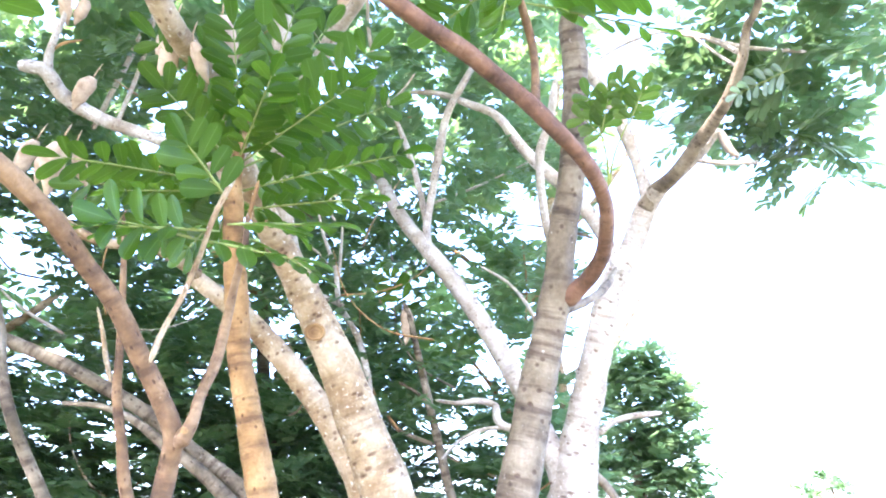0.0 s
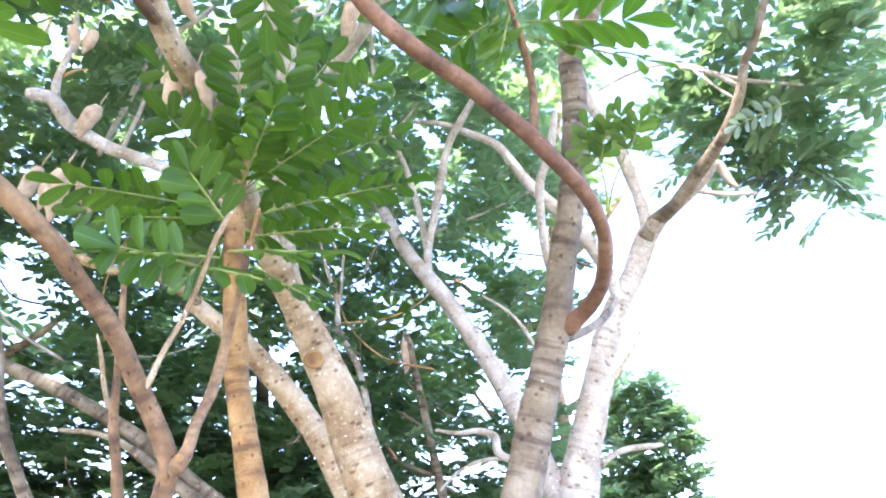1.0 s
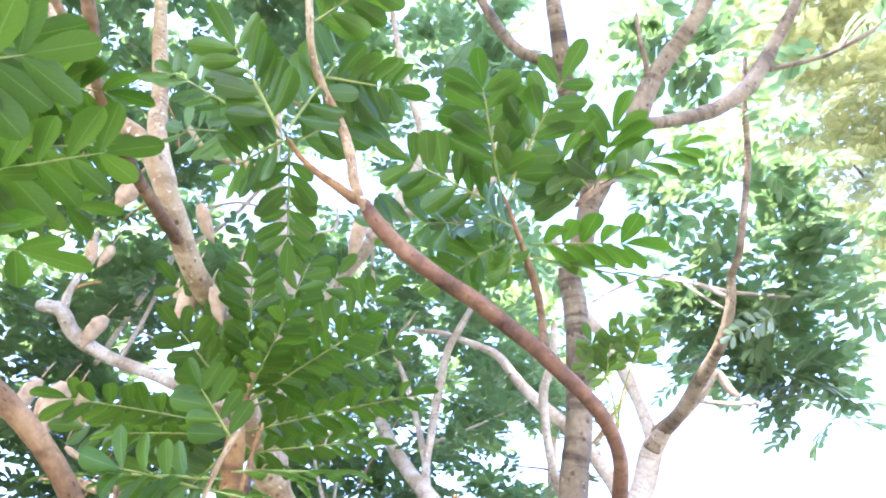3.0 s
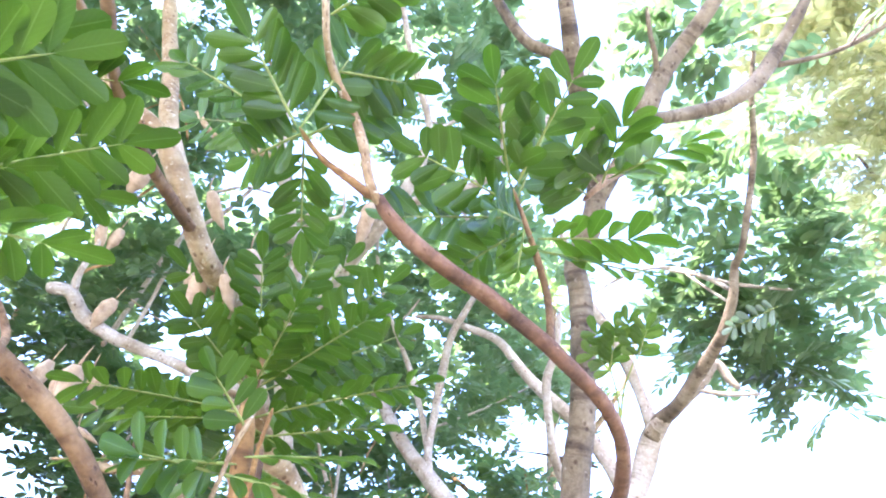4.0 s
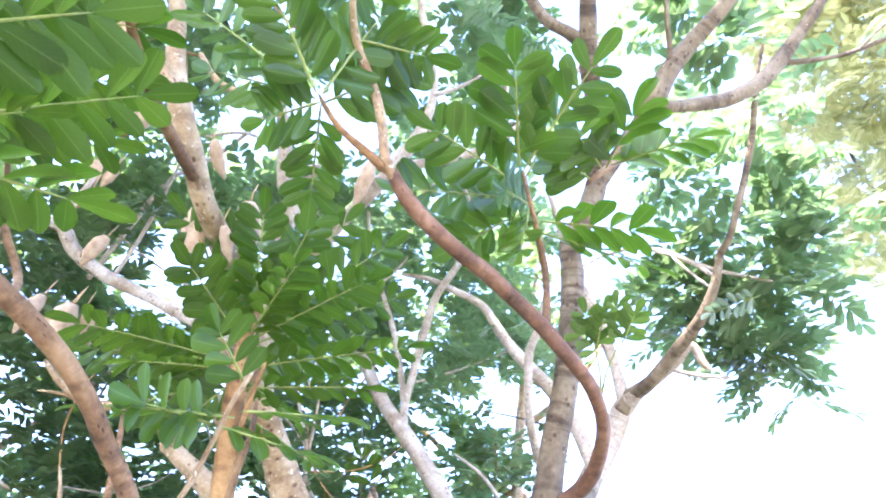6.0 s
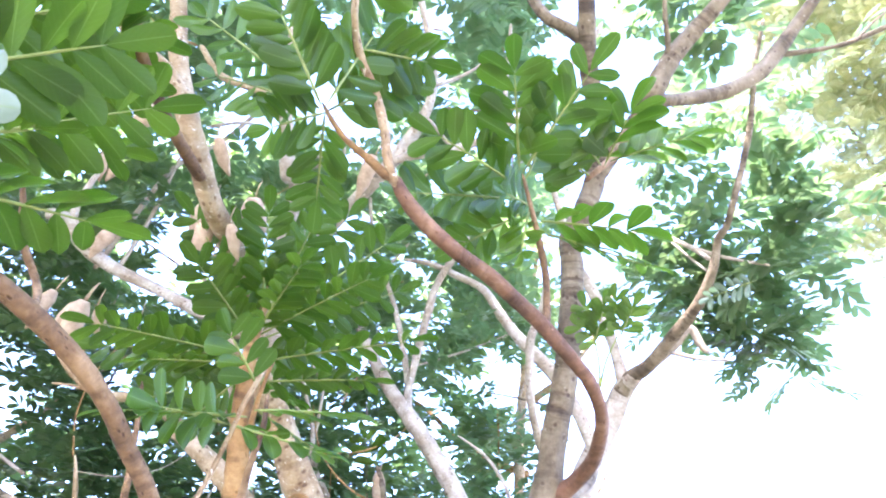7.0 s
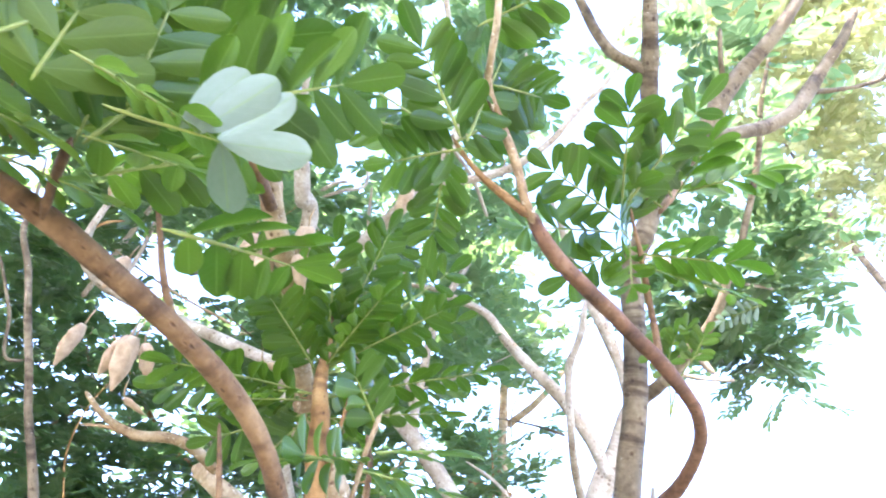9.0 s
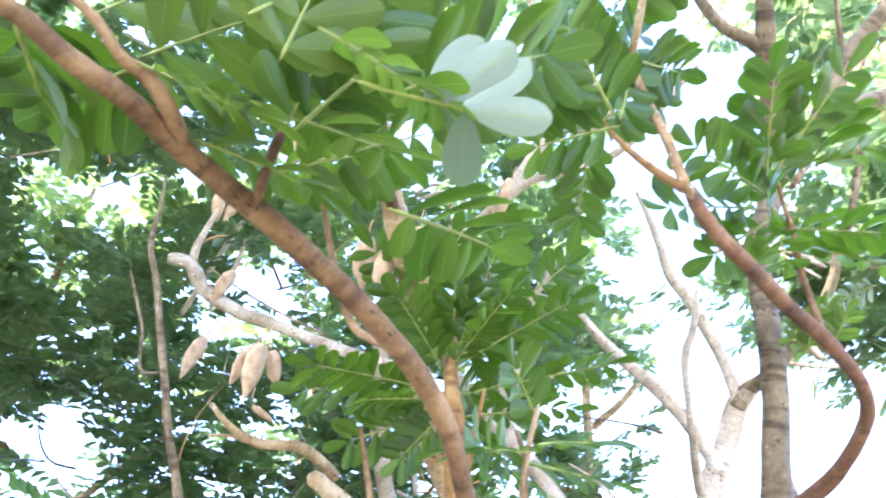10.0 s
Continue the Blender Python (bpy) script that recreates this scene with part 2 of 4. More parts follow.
def blade_grid(across, along, fold=0.16, droop=0.12, width=0.23, wave=0.0, point=0.96):
    """Vertices, faces and UV of a leaflet of length 1 along y, folded at the midrib."""
    verts, faces, uvs = [], [], []
    for i in range(along + 1):
        v = math.sin(0.5 * math.pi * i / along) * 0.6 + 0.4 * i / along    # closer rows at the blunt tip
        w = width * (0.06 + 0.94 * (1 - (1 - v) ** 2.9)) * (1.0 - point * v ** 6) ** 0.5 * (0.92 + 0.08 * v)
        for j in range(across + 1):
            u = 2 * j / across - 1
            z = fold * abs(u) * w * 1.6 - droop * v * v + wave * math.sin(v * 9 + u) * abs(u)
            verts.append((u * w, v, z))
            uvs.append((0.5 + u / 2, v))
    n = across + 1
    for i in range(along):
        for j in range(across):
            faces.append((i * n + j, i * n + j + 1, (i + 1) * n + j + 1, (i + 1) * n + j))
    return np.array(verts), np.array(faces), np.array(uvs)


def blades_mesh(name, grid, matrices):
    """All the leaflets of a crown, as one mesh."""
    verts, faces, uvs = grid
    m = np.array(matrices)
    count, nv = len(m), len(verts)
    all_v = np.einsum("nij,vj->nvi", m[:, :3, :3], verts) + m[:, None, :3, 3]
    all_f = (faces[None] + (np.arange(count) * nv)[:, None, None]).reshape(-1, faces.shape[1])
    mesh = bpy.data.meshes.new(name)
    mesh.from_pydata(all_v.reshape(-1, 3), [], all_f)
    layer = mesh.uv_layers.new(name="UVMap")
    layer.data.foreach_set("uv", np.tile(uvs[faces.ravel()], (count, 1)).astype(np.float32).ravel())
    mesh.polygons.foreach_set("use_smooth", [True] * len(mesh.polygons))
    return mesh


def leaflet_meshes(mat):
    made = []
    for fold, droop, width, wave in ((0.12, 0.10, 0.25, 0.008), (0.2, 0.15, 0.228, 0.012), (0.06, 0.05, 0.262, 0.012), (0.26, 0.2, 0.24, 0.008), (0.16, 0.26, 0.245, 0.014)):
        v, f, u = blade_grid(4, 7, fold, droop, width, wave)
        data = bpy.data.meshes.new("leaflet")
        data.from_pydata(v.tolist(), [], f.tolist())
        data.uv_layers.new(name="UVMap").data.foreach_set("uv", u[f.ravel()].astype(np.float32).ravel())
        data.polygons.foreach_set("use_smooth", [True] * len(data.polygons))
        data.materials.append(mat)
        made.append(data)
    return made


LEAFLETS = leaflet_meshes(leaf_near)
PALE_LEAFLETS = leaflet_meshes(leaf_pale)
YOUNG_LIT_LEAFLETS = leaflet_meshes(leaf_young_lit)
FAR_BLADE = blade_grid(2, 3, 0.18, 0.12, 0.262, 0.0, 0.8)
COARSE_BLADE = blade_grid(2, 2, 0.18, 0.12, 0.262, 0.0, 0.75)     # for trees far off, overhead and behind


def leaf_frame(base, tip, roll, facing):
    """Axis, side and normal of a compound leaf; its blades look along facing, turned by roll degrees."""
    axis = (tip - base).normalized()
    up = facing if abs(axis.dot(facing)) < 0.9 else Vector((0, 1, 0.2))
    side = axis.cross(up).normalized()
    normal = side.cross(axis).normalized()
    turn = Matrix.Rotation(radians(roll), 3, axis)
    return axis, turn @ side, turn @ normal


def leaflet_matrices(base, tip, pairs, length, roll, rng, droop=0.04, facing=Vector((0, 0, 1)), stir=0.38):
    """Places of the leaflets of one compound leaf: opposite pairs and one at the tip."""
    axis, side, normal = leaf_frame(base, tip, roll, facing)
    span = (tip - base).length
    out = []
    for k in range(pairs):
        t = 0.17 + 0.79 * k / max(1, pairs - 1) if pairs > 1 else 0.6
        at = base + axis * span * t - Vector((0, 0, 1)) * droop * span * t * t
        size = length * (0.72 + 0.4 * math.sin(math.pi * (0.25 + 0.6 * t)))
        for hand in (-1, 1):
            spread = radians(rng.uniform(46, 68))
            way = axis * math.cos(spread) + side * hand * math.sin(spread)
            way = (way + normal * rng.uniform(-0.22, 0.14)).normalized()
            face = (normal + Vector([rng.uniform(-stir, stir) for _ in range(3)])).normalized()
            out.append(blade_matrix(at, way, face, size * rng.uniform(0.8, 1.12)))
    at = base + axis * span - Vector((0, 0, 1)) * droop * span
    out.append(blade_matrix(at, (axis + normal * rng.uniform(-0.2, 0.1)).normalized(), normal, length * rng.uniform(0.9, 1.1)))
    return out


def blade_matrix(at, way, face, size):
    right = way.cross(face).normalized()
    face = right.cross(way).normalized()
    m = Matrix((right * size, way * size, face * size)).transposed().to_4x4()
    m.translation = at
    return m


leaf_count = [0]


OUTWARD = Vector((0.02, 0.58, 0.81))     # near shoots have their blades turned nearly face-on to the camera


def near_leaf(tree, base, tip, pairs, length, roll, meshes=LEAFLETS):
    """One compound leaf close by: a stalk with each leaflet a mesh of its own."""
    leaf_count[0] += 1
    rng = random.Random(leaf_count[0] * 17)
    b, t = local(tree, base), local(tree, tip)
    span = (t - b).length
    bend = lambda s: b + (t - b) * s - Vector((0, 0, 1)) * 0.04 * span * s * s
    thin = 1.0 if meshes is LEAFLETS else 0.65
    pts = [(*bend(s), r * thin) for s, r in ((0, 0.0042), (0.25, 0.0034), (0.5, 0.0029), (0.75, 0.0024), (1.0, 0.0015))]
    stalk = part("leaf", tube_mesh("leaf", pts, 6, 0.03, 0.05, 0.0), stalk_green, tree)
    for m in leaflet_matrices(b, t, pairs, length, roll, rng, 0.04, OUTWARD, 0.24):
        ob = new("leaflet", rng.choice(meshes))
        ob.parent = stalk
        ob.matrix_basis = m


def pale_leaf(tree, line, blades):
    """The compound leaf that shows its pale underside: its stalk's line, then base and tip of each leaflet."""
    stalk = part("leaf", tube_mesh("leaf", [(*local(tree, p), 0.0028 - 0.0005 * k) for k, p in enumerate(line)], 6, 0.02, 0.05, 0.0), stalk_green, tree, "yellow-green leaf stalk")
    for k, (base, tip) in enumerate(blades):
        way = Vector(tip) - Vector(base)
        face = Vector((0.2 + 0.3 * math.sin(3.1 * k), 0.75, 0.6 + 0.3 * math.sin(2.2 * k)))
        ob = new("leaflet", PALE_LEAFLETS[(0, 2, 1, 0, 2)[k % 5]])
        ob.parent = stalk
        ob.matrix_basis = blade_matrix(local(tree, base), way.normalized(), face.normalized(), way.length)
        tagged(ob, "silvery pale underside of a leaflet")


def leaves_in(rng, place, toward, count, length=0.13):
    """Leaflet matrices of compound leaves springing from about one place, as a shoot's rosette."""
    out = []
    for k in range(count):
        a = rng.uniform(0, 2 * math.pi)
        way = (Vector((math.cos(a), math.sin(a), rng.uniform(-0.35, 0.55))) + toward * 0.5).normalized()
        size = length * rng.uniform(0.75, 1.1)
        base = place + way * 0.03
        out += leaflet_matrices(base, base + way * size * rng.uniform(2.1, 2.8), rng.choice((5, 5, 6)), size, rng.uniform(-30, 30), rng, 0.12)
    return out


def hang_pod(top, end, radius):
    """A woody pale pod with a ridge and a beak, on a short stalk."""
    pod = thing("pod", top, "pale tan woody seed pod hanging on a stalk", "pod", "hanging seed pods")
    way = Vector(end) - Vector(top)
    length = way.length
    verts, faces, uvs = [], [], []
    n, rings = 14, 16
    turn = way.to_track_quat("Z", "Y").to_matrix()
    for k in range(rings + 1):
        v = k / rings
        r = radius * 0.55 * (min(1.0, 0.3 + 3.2 * v) ** 0.7) * (min(1.0, 0.1 + 2.2 * (1 - v)) ** 0.9) * (1.08 - 0.2 * v)
        sway = 0.12 * radius * math.sin(v * 3.4 + length * 40)
        for j in range(n):
            a = 2 * math.pi * j / n
            q = r * (1 + 0.2 * math.cos(2 * a) + 0.09 * math.cos(4 * a + v) + 0.2 * noise.noise(Vector((2 * math.cos(a), v * 5 + 2 * math.sin(a), length * 50))))
            verts.append(turn @ Vector((q * math.cos(a) + sway, q * math.sin(a) * 0.8, v * length)))
    for k in range(rings):
        for j in range(n):
            i = (j + 1) % n
            faces.append((k * n + j, k * n + i, (k + 1) * n + i, (k + 1) * n + j))
    faces += [tuple(reversed(range(n))), tuple(range(rings * n, rings * n + n))]
    mesh = bpy.data.meshes.new("husk")
    mesh.from_pydata(verts, [], faces)
    mesh.polygons.foreach_set("use_smooth", [True] * len(mesh.polygons))
    part("husk", mesh, pod_skin, pod)
    up = (-way * 0.5 + Vector((0.02, 0.02, 0.12))).normalized()
    pts = [(*(turn @ Vector((0, 0, length * 0.04))), 0.004), (*(up * 0.03), 0.003), (*(up * 0.06 + Vector((0.008, 0, 0.012))), 0.0025)]
    part("stalk", tube_mesh("stalk", pts, 6, 0.02), pale_bark, pod, "thin pale stalk")


# ---- ground ----
def ground_sheet():
    verts, faces = [], []
    marks = [0] + [0.6 * 1.32 ** k for k in range(34)]
    marks = [-m for m in reversed(marks[1:])] + marks
    for y in marks:
        for x in marks:
            far = min(1.0, math.hypot(x, y) / 40)
            verts.append((x, y, 0.05 * (1 - far) * noise.noise(Vector((x * 0.8, y * 0.8, 0)))))
    n = len(marks)
    for i in range(n - 1):
        for j in range(n - 1):
            faces.append((i * n + j, i * n + j + 1, (i + 1) * n + j + 1, (i + 1) * n + j))
    mesh = bpy.data.meshes.new("ground")
    mesh.from_pydata(verts, [], faces)
    mesh.materials.append(soil_grass)
    return tagged(new("ground", mesh), "dry grass and leaf litter under the trees", "ground", kind="structure")


ground_sheet()

# ---- trees in the foreground ----
pale_tree = thing("tree", (0.49, 2.77, 0), "leaning pale-barked tree with mottled trunk, spreading limbs and glossy leaves", "tree")
limb(pale_tree, "trunk", pale_bark, (0.49, 2.77, -0.05, 0.134), (0.22, 2.70, 0.71, 0.102), (-0.19, 2.59, 1.63, 0.092), (-0.29, 2.57, 1.85, 0.085), (-0.39, 2.51, 2.09, 0.075), (-0.48, 2.45, 2.27, 0.066), (-0.57, 2.35, 2.44, 0.056), (-0.64, 2.19, 2.57, 0.047), (-0.69, 1.99, 2.70, 0.040), (-0.72, 1.72, 2.81, 0.036), (-0.77, 1.51, 2.86, 0.034), (-0.81, 1.35, 2.96, 0.031), (-0.91, 1.25, 3.12, 0.027), (-1.02, 1.23, 3.21, 0.022), (-1.11, 1.18, 3.32, 0.019), (-1.20, 1.14, 3.43, 0.016), (-1.27, 1.07, 3.56, 0.013))
limb(pale_tree, "limb", pale_bark, (-0.82, 1.33, 2.99, 0.028), (-0.94, 1.38, 3.27, 0.030), (-1.11, 1.51, 3.77, 0.031), (-1.21, 1.54, 4.09, 0.030), (-1.29, 1.50, 4.44, 0.027), (-1.39, 1.37, 4.82, 0.021))
limb(pale_tree, "limb", brown_bark, (-0.78, 1.43, 2.87, 0.018), (-0.82, 1.25, 2.88, 0.017), (-0.82, 1.10, 2.86, 0.015), (-0.82, 0.93, 2.86, 0.014), (-0.81, 0.82, 2.88, 0.015), (-0.78, 0.73, 2.88, 0.015), (-0.78, 0.63, 2.93, 0.012))
limb(pale_tree, "limb", brown_bark, (-0.81, 0.89, 2.87, 0.011), (-0.85, 0.83, 2.91, 0.010), (-0.87, 0.76, 2.94, 0.010), (-0.89, 0.69, 2.96, 0.007))
limb(pale_tree, "limb", ashen_bark, (-0.70, 2.11, 2.69, 0.023), (-0.98, 2.27, 2.87, 0.023), (-1.24, 2.37, 3.02, 0.025), (-1.43, 2.40, 3.11, 0.029), (-1.56, 2.34, 3.18, 0.031), (-1.61, 2.26, 3.24, 0.028), (-1.67, 2.22, 3.23, 0.023), (-1.68, 2.22, 3.23, 0.019))
limb(pale_tree, "limb", ashen_bark, (-1.60, 2.28, 3.23, 0.020), (-1.58, 2.23, 3.31, 0.015), (-1.55, 2.20, 3.37, 0.013), (-1.51, 2.16, 3.45, 0.010), (-1.51, 2.13, 3.57, 0.008))
limb(pale_tree, "twig", tan_bark, (-1.58, 2.23, 3.31, 0.007), (-1.53, 2.23, 3.35, 0.006), (-1.47, 2.25, 3.38, 0.005))
limb(pale_tree, "twig", pale_bark, (-1.14, 1.85, 3.94, 0.012), (-1.02, 1.90, 3.81, 0.016), (-0.89, 1.94, 3.80, 0.016), (-0.80, 1.97, 3.79, 0.014))
limb(pale_tree, "limb", pale_bark, (-0.26, 2.89, 1.48, 0.058), (-0.33, 2.93, 1.67, 0.057), (-0.46, 2.94, 1.91, 0.053), (-0.62, 2.93, 2.13, 0.052), (-0.78, 2.91, 2.30, 0.050), (-0.90, 2.84, 2.41, 0.046), (-1.00, 2.78, 2.48, 0.038), (-1.06, 2.75, 2.52, 0.034), (-1.09, 2.73, 2.53, 0.029))
knot(pale_tree, (-0.462, 2.383, 2.19), (0.19, -0.95, -0.25), 0.036)

tan_tree = thing("young_tree", (-0.04, 2.11, 0), "slender tan-barked young tree topped by fresh pinnate leaves", "tree")
limb(tan_tree, "trunk", tan_bark, (-0.04, 2.11, -0.05, 0.055), (-0.21, 2.02, 0.70, 0.041), (-0.47, 1.89, 1.61, 0.038), (-0.50, 1.88, 1.73, 0.036), (-0.54, 1.87, 1.87, 0.034), (-0.57, 1.86, 2.00, 0.033), (-0.58, 1.82, 2.13, 0.032), (-0.59, 1.77, 2.27, 0.029), (-0.59, 1.73, 2.37, 0.026), (-0.60, 1.73, 2.48, 0.021), (-0.59, 1.73, 2.59, 0.013), (-0.58, 1.71, 2.72, 0.007))
limb(tan_tree, "limb", tan_bark, (-0.57, 1.84, 2.09, 0.009), (-0.56, 1.78, 2.20, 0.009), (-0.54, 1.71, 2.31, 0.007), (-0.51, 1.67, 2.43, 0.006))
near_leaf(tan_tree, (-0.60, 1.77, 2.52), (-0.17, 1.81, 2.79), 8, 0.088, 0)
near_leaf(tan_tree, (-0.59, 1.75, 2.55), (-0.43, 1.57, 2.95), 9, 0.088, 20)
near_leaf(tan_tree, (-0.58, 1.75, 2.55), (-0.22, 1.67, 2.89), 9, 0.088, -10)
near_leaf(tan_tree, (-0.59, 1.72, 2.60), (-0.59, 1.53, 2.86), 8, 0.084, 10)
near_leaf(tan_tree, (-0.61, 1.76, 2.52), (-0.76, 1.55, 2.66), 7, 0.088, 15)
near_leaf(tan_tree, (-0.63, 1.78, 2.47), (-0.97, 1.51, 2.43), 9, 0.088, 0)
near_leaf(tan_tree, (-0.62, 1.79, 2.45), (-0.12, 1.72, 2.56), 9, 0.088, 25)
near_leaf(tan_tree, (-0.63, 1.79, 2.45), (-0.83, 1.57, 2.36), 7, 0.084, -20)
near_leaf(tan_tree, (-0.58, 1.78, 2.39), (-0.24, 1.78, 2.44), 7, 0.084, 30)
near_leaf(tan_tree, (-0.61, 1.76, 2.52), (-0.45, 1.48, 2.65), 8, 0.088, 30)
near_leaf(tan_tree, (-0.59, 1.80, 2.46), (-0.42, 1.97, 2.65), 8, 0.088, 0)
near_leaf(tan_tree, (-0.62, 1.76, 2.51), (-0.72, 1.71, 2.90), 8, 0.088, -10)
near_leaf(tan_tree, (-0.57, 1.81, 2.32), (-0.36, 1.80, 2.21), 6, 0.079, 60)
near_leaf(tan_tree, (-0.61, 1.80, 2.44), (-0.47, 1.97, 2.41), 6, 0.079, 40)
near_leaf(tan_tree, (-0.62, 1.76, 2.40), (-0.89, 1.84, 2.35), 7, 0.084, 20)
near_leaf(tan_tree, (-0.60, 1.76, 2.53), (-0.26, 1.57, 2.68), 8, 0.088, 15)
near_leaf(tan_tree, (-0.60, 1.75, 2.54), (-0.84, 1.61, 2.88), 8, 0.088, 0)
near_leaf(tan_tree, (-0.61, 1.78, 2.60), (-0.37, 1.73, 3.02), 8, 0.088, 10)
near_leaf(tan_tree, (-0.60, 1.74, 2.45), (-1.02, 1.72, 2.46), 8, 0.088, 30)
near_leaf(tan_tree, (-0.61, 1.76, 2.40), (-0.74, 1.82, 2.29), 6, 0.079, 40)

brown_tree = thing("small_tree", (-0.74, 1.63, 0), "small brown-barked tree forking low with drooping pinnate leaves", "tree")
limb(brown_tree, "trunk", brown_bark, (-0.74, 1.63, -0.05, 0.030), (-0.66, 1.53, 0.68, 0.022), (-0.54, 1.38, 1.58, 0.020), (-0.53, 1.37, 1.65, 0.020), (-0.52, 1.35, 1.70, 0.019), (-0.55, 1.32, 1.78, 0.018), (-0.58, 1.27, 1.85, 0.018), (-0.61, 1.20, 1.93, 0.018), (-0.640, 1.140, 1.978, 0.0175), (-0.666, 1.055, 2.030, 0.0175), (-0.703, 0.970, 2.074, 0.0178), (-0.748, 0.895, 2.107, 0.018), (-0.800, 0.828, 2.137, 0.018), (-0.852, 0.768, 2.160, 0.018), (-0.906, 0.715, 2.184, 0.018), (-0.958, 0.670, 2.209, 0.018), (-1.005, 0.630, 2.226, 0.017), (-1.06, 0.55, 2.23, 0.015), (-1.10, 0.48, 2.23, 0.013), (-1.15, 0.42, 2.23, 0.012), (-1.18, 0.37, 2.23, 0.011), (-1.22, 0.32, 2.21, 0.009))
limb(brown_tree, "limb", brown_bark, (-0.50, 1.32, 1.68, 0.018), (-0.48, 1.32, 1.72, 0.013), (-0.48, 1.35, 1.78, 0.011), (-0.47, 1.39, 1.86, 0.012), (-0.47, 1.42, 1.95, 0.011), (-0.47, 1.45, 2.05, 0.009), (-0.46, 1.46, 2.16, 0.007), (-0.47, 1.48, 2.24, 0.005))
limb(brown_tree, "limb", pale_bark, (-0.55, 1.26, 1.83, 0.007), (-0.54, 1.27, 1.89, 0.006), (-0.52, 1.29, 1.97, 0.006), (-0.50, 1.30, 2.06, 0.006), (-0.48, 1.29, 2.14, 0.006), (-0.46, 1.29, 2.20, 0.006), (-0.45, 1.31, 2.25, 0.004))
limb(brown_tree, "twig", brown_bark, (-0.97, 0.64, 2.20, 0.008), (-0.96, 0.61, 2.23, 0.007), (-0.94, 0.57, 2.26, 0.007), (-0.93, 0.55, 2.27, 0.005))
limb(brown_tree, "limb", brown_bark, (-1.05, 0.56, 2.23, 0.011), (-1.06, 0.49, 2.24, 0.011), (-1.08, 0.47, 2.26, 0.011), (-1.10, 0.45, 2.26, 0.008), (-1.13, 0.42, 2.29, 0.007), (-1.17, 0.40, 2.32, 0.006), (-1.22, 0.38, 2.37, 0.004))
limb(brown_tree, "twig", brown_bark, (-0.765, 0.875, 2.115, 0.0080), (-0.863, 0.992, 2.258, 0.0075), (-0.881, 0.947, 2.300, 0.0070), (-0.904, 0.918, 2.388, 0.0060), (-0.924, 0.878, 2.483, 0.0040))
limb(brown_tree, "stub", tan_bark, (-0.52, 1.36, 1.70, 0.011), (-0.49, 1.32, 1.71, 0.010), (-0.48, 1.30, 1.71, 0.009))
near_leaf(brown_tree, (-0.51, 1.31, 2.10), (-0.61, 1.15, 2.08), 4, 0.085, 62)
near_leaf(brown_tree, (-0.51, 1.31, 2.10), (-0.31, 1.33, 2.07), 4, 0.08, 62)
near_leaf(brown_tree, (-0.47, 1.31, 2.12), (-0.68, 1.12, 2.06), 6, 0.075, -45)
near_leaf(brown_tree, (-0.46, 1.30, 2.19), (-0.52, 1.20, 2.27), 4, 0.08, 40)
near_leaf(brown_tree, (-0.46, 1.32, 2.14), (-0.27, 1.44, 2.20), 4, 0.097, 60)
pale_leaf(brown_tree, ((-0.835, 0.393, 2.180), (-0.790, 0.404, 2.175), (-0.748, 0.407, 2.168), (-0.712, 0.413, 2.163)), (((-0.712, 0.413, 2.163), (-0.617, 0.431, 2.175)), ((-0.712, 0.413, 2.163), (-0.708, 0.515, 2.150)), ((-0.717, 0.411, 2.164), (-0.641, 0.404, 2.228)), ((-0.740, 0.408, 2.168), (-0.660, 0.388, 2.239)), ((-0.756, 0.407, 2.171), (-0.693, 0.387, 2.248))))
near_leaf(brown_tree, (-0.792, 0.558, 2.144), (-0.640, 0.708, 2.213), 5, 0.095, 22)
near_leaf(brown_tree, (-0.87, 0.36, 2.22), (-0.74, 0.43, 2.20), 6, 0.065, 62, YOUNG_LIT_LEAFLETS)
near_leaf(brown_tree, (-0.91, 0.39, 2.20), (-0.88, 0.36, 2.29), 3, 0.1, 20, YOUNG_LIT_LEAFLETS)
near_leaf(brown_tree, (-0.84, 0.46, 2.25), (-0.81, 0.41, 2.38), 4, 0.085, 30, YOUNG_LIT_LEAFLETS)
near_leaf(brown_tree, (-0.94, 0.35, 2.22), (-0.90, 0.37, 2.30), 3, 0.1, 20, YOUNG_LIT_LEAFLETS)
near_leaf(brown_tree, (-0.784, 0.443, 2.223), (-0.589, 0.477, 2.363), 6, 0.1, 12)
near_leaf(brown_tree, (-0.974, 0.772, 2.394), (-0.700, 0.858, 2.615), 6, 0.105, 25)
near_leaf(brown_tree, (-0.85, 0.56, 2.47), (-0.72, 0.57, 2.55), 4, 0.115, 10)
near_leaf(brown_tree, (-0.90, 0.51, 2.24), (-0.80, 0.59, 2.28), 3, 0.085, 60, YOUNG_LIT_LEAFLETS)
near_leaf(brown_tree, (-1.09, 0.45, 2.26), (-0.96, 0.50, 2.24), 5, 0.08, 60, YOUNG_LIT_LEAFLETS)
near_leaf(brown_tree, (-1.04, 0.55, 2.24), (-0.91, 0.62, 2.24), 4, 0.08, 60, YOUNG_LIT_LEAFLETS)
near_leaf(brown_tree, (-1.09, 0.47, 2.28), (-1.20, 0.53, 2.28), 4, 0.097, 0)
near_leaf(brown_tree, (-1.09, 0.46, 2.28), (-0.98, 0.46, 2.37), 3, 0.105, 15, YOUNG_LIT_LEAFLETS)
near_leaf(brown_tree, (-0.93, 0.56, 2.27), (-0.88, 0.48, 2.37), 4, 0.095, 30, YOUNG_LIT_LEAFLETS)
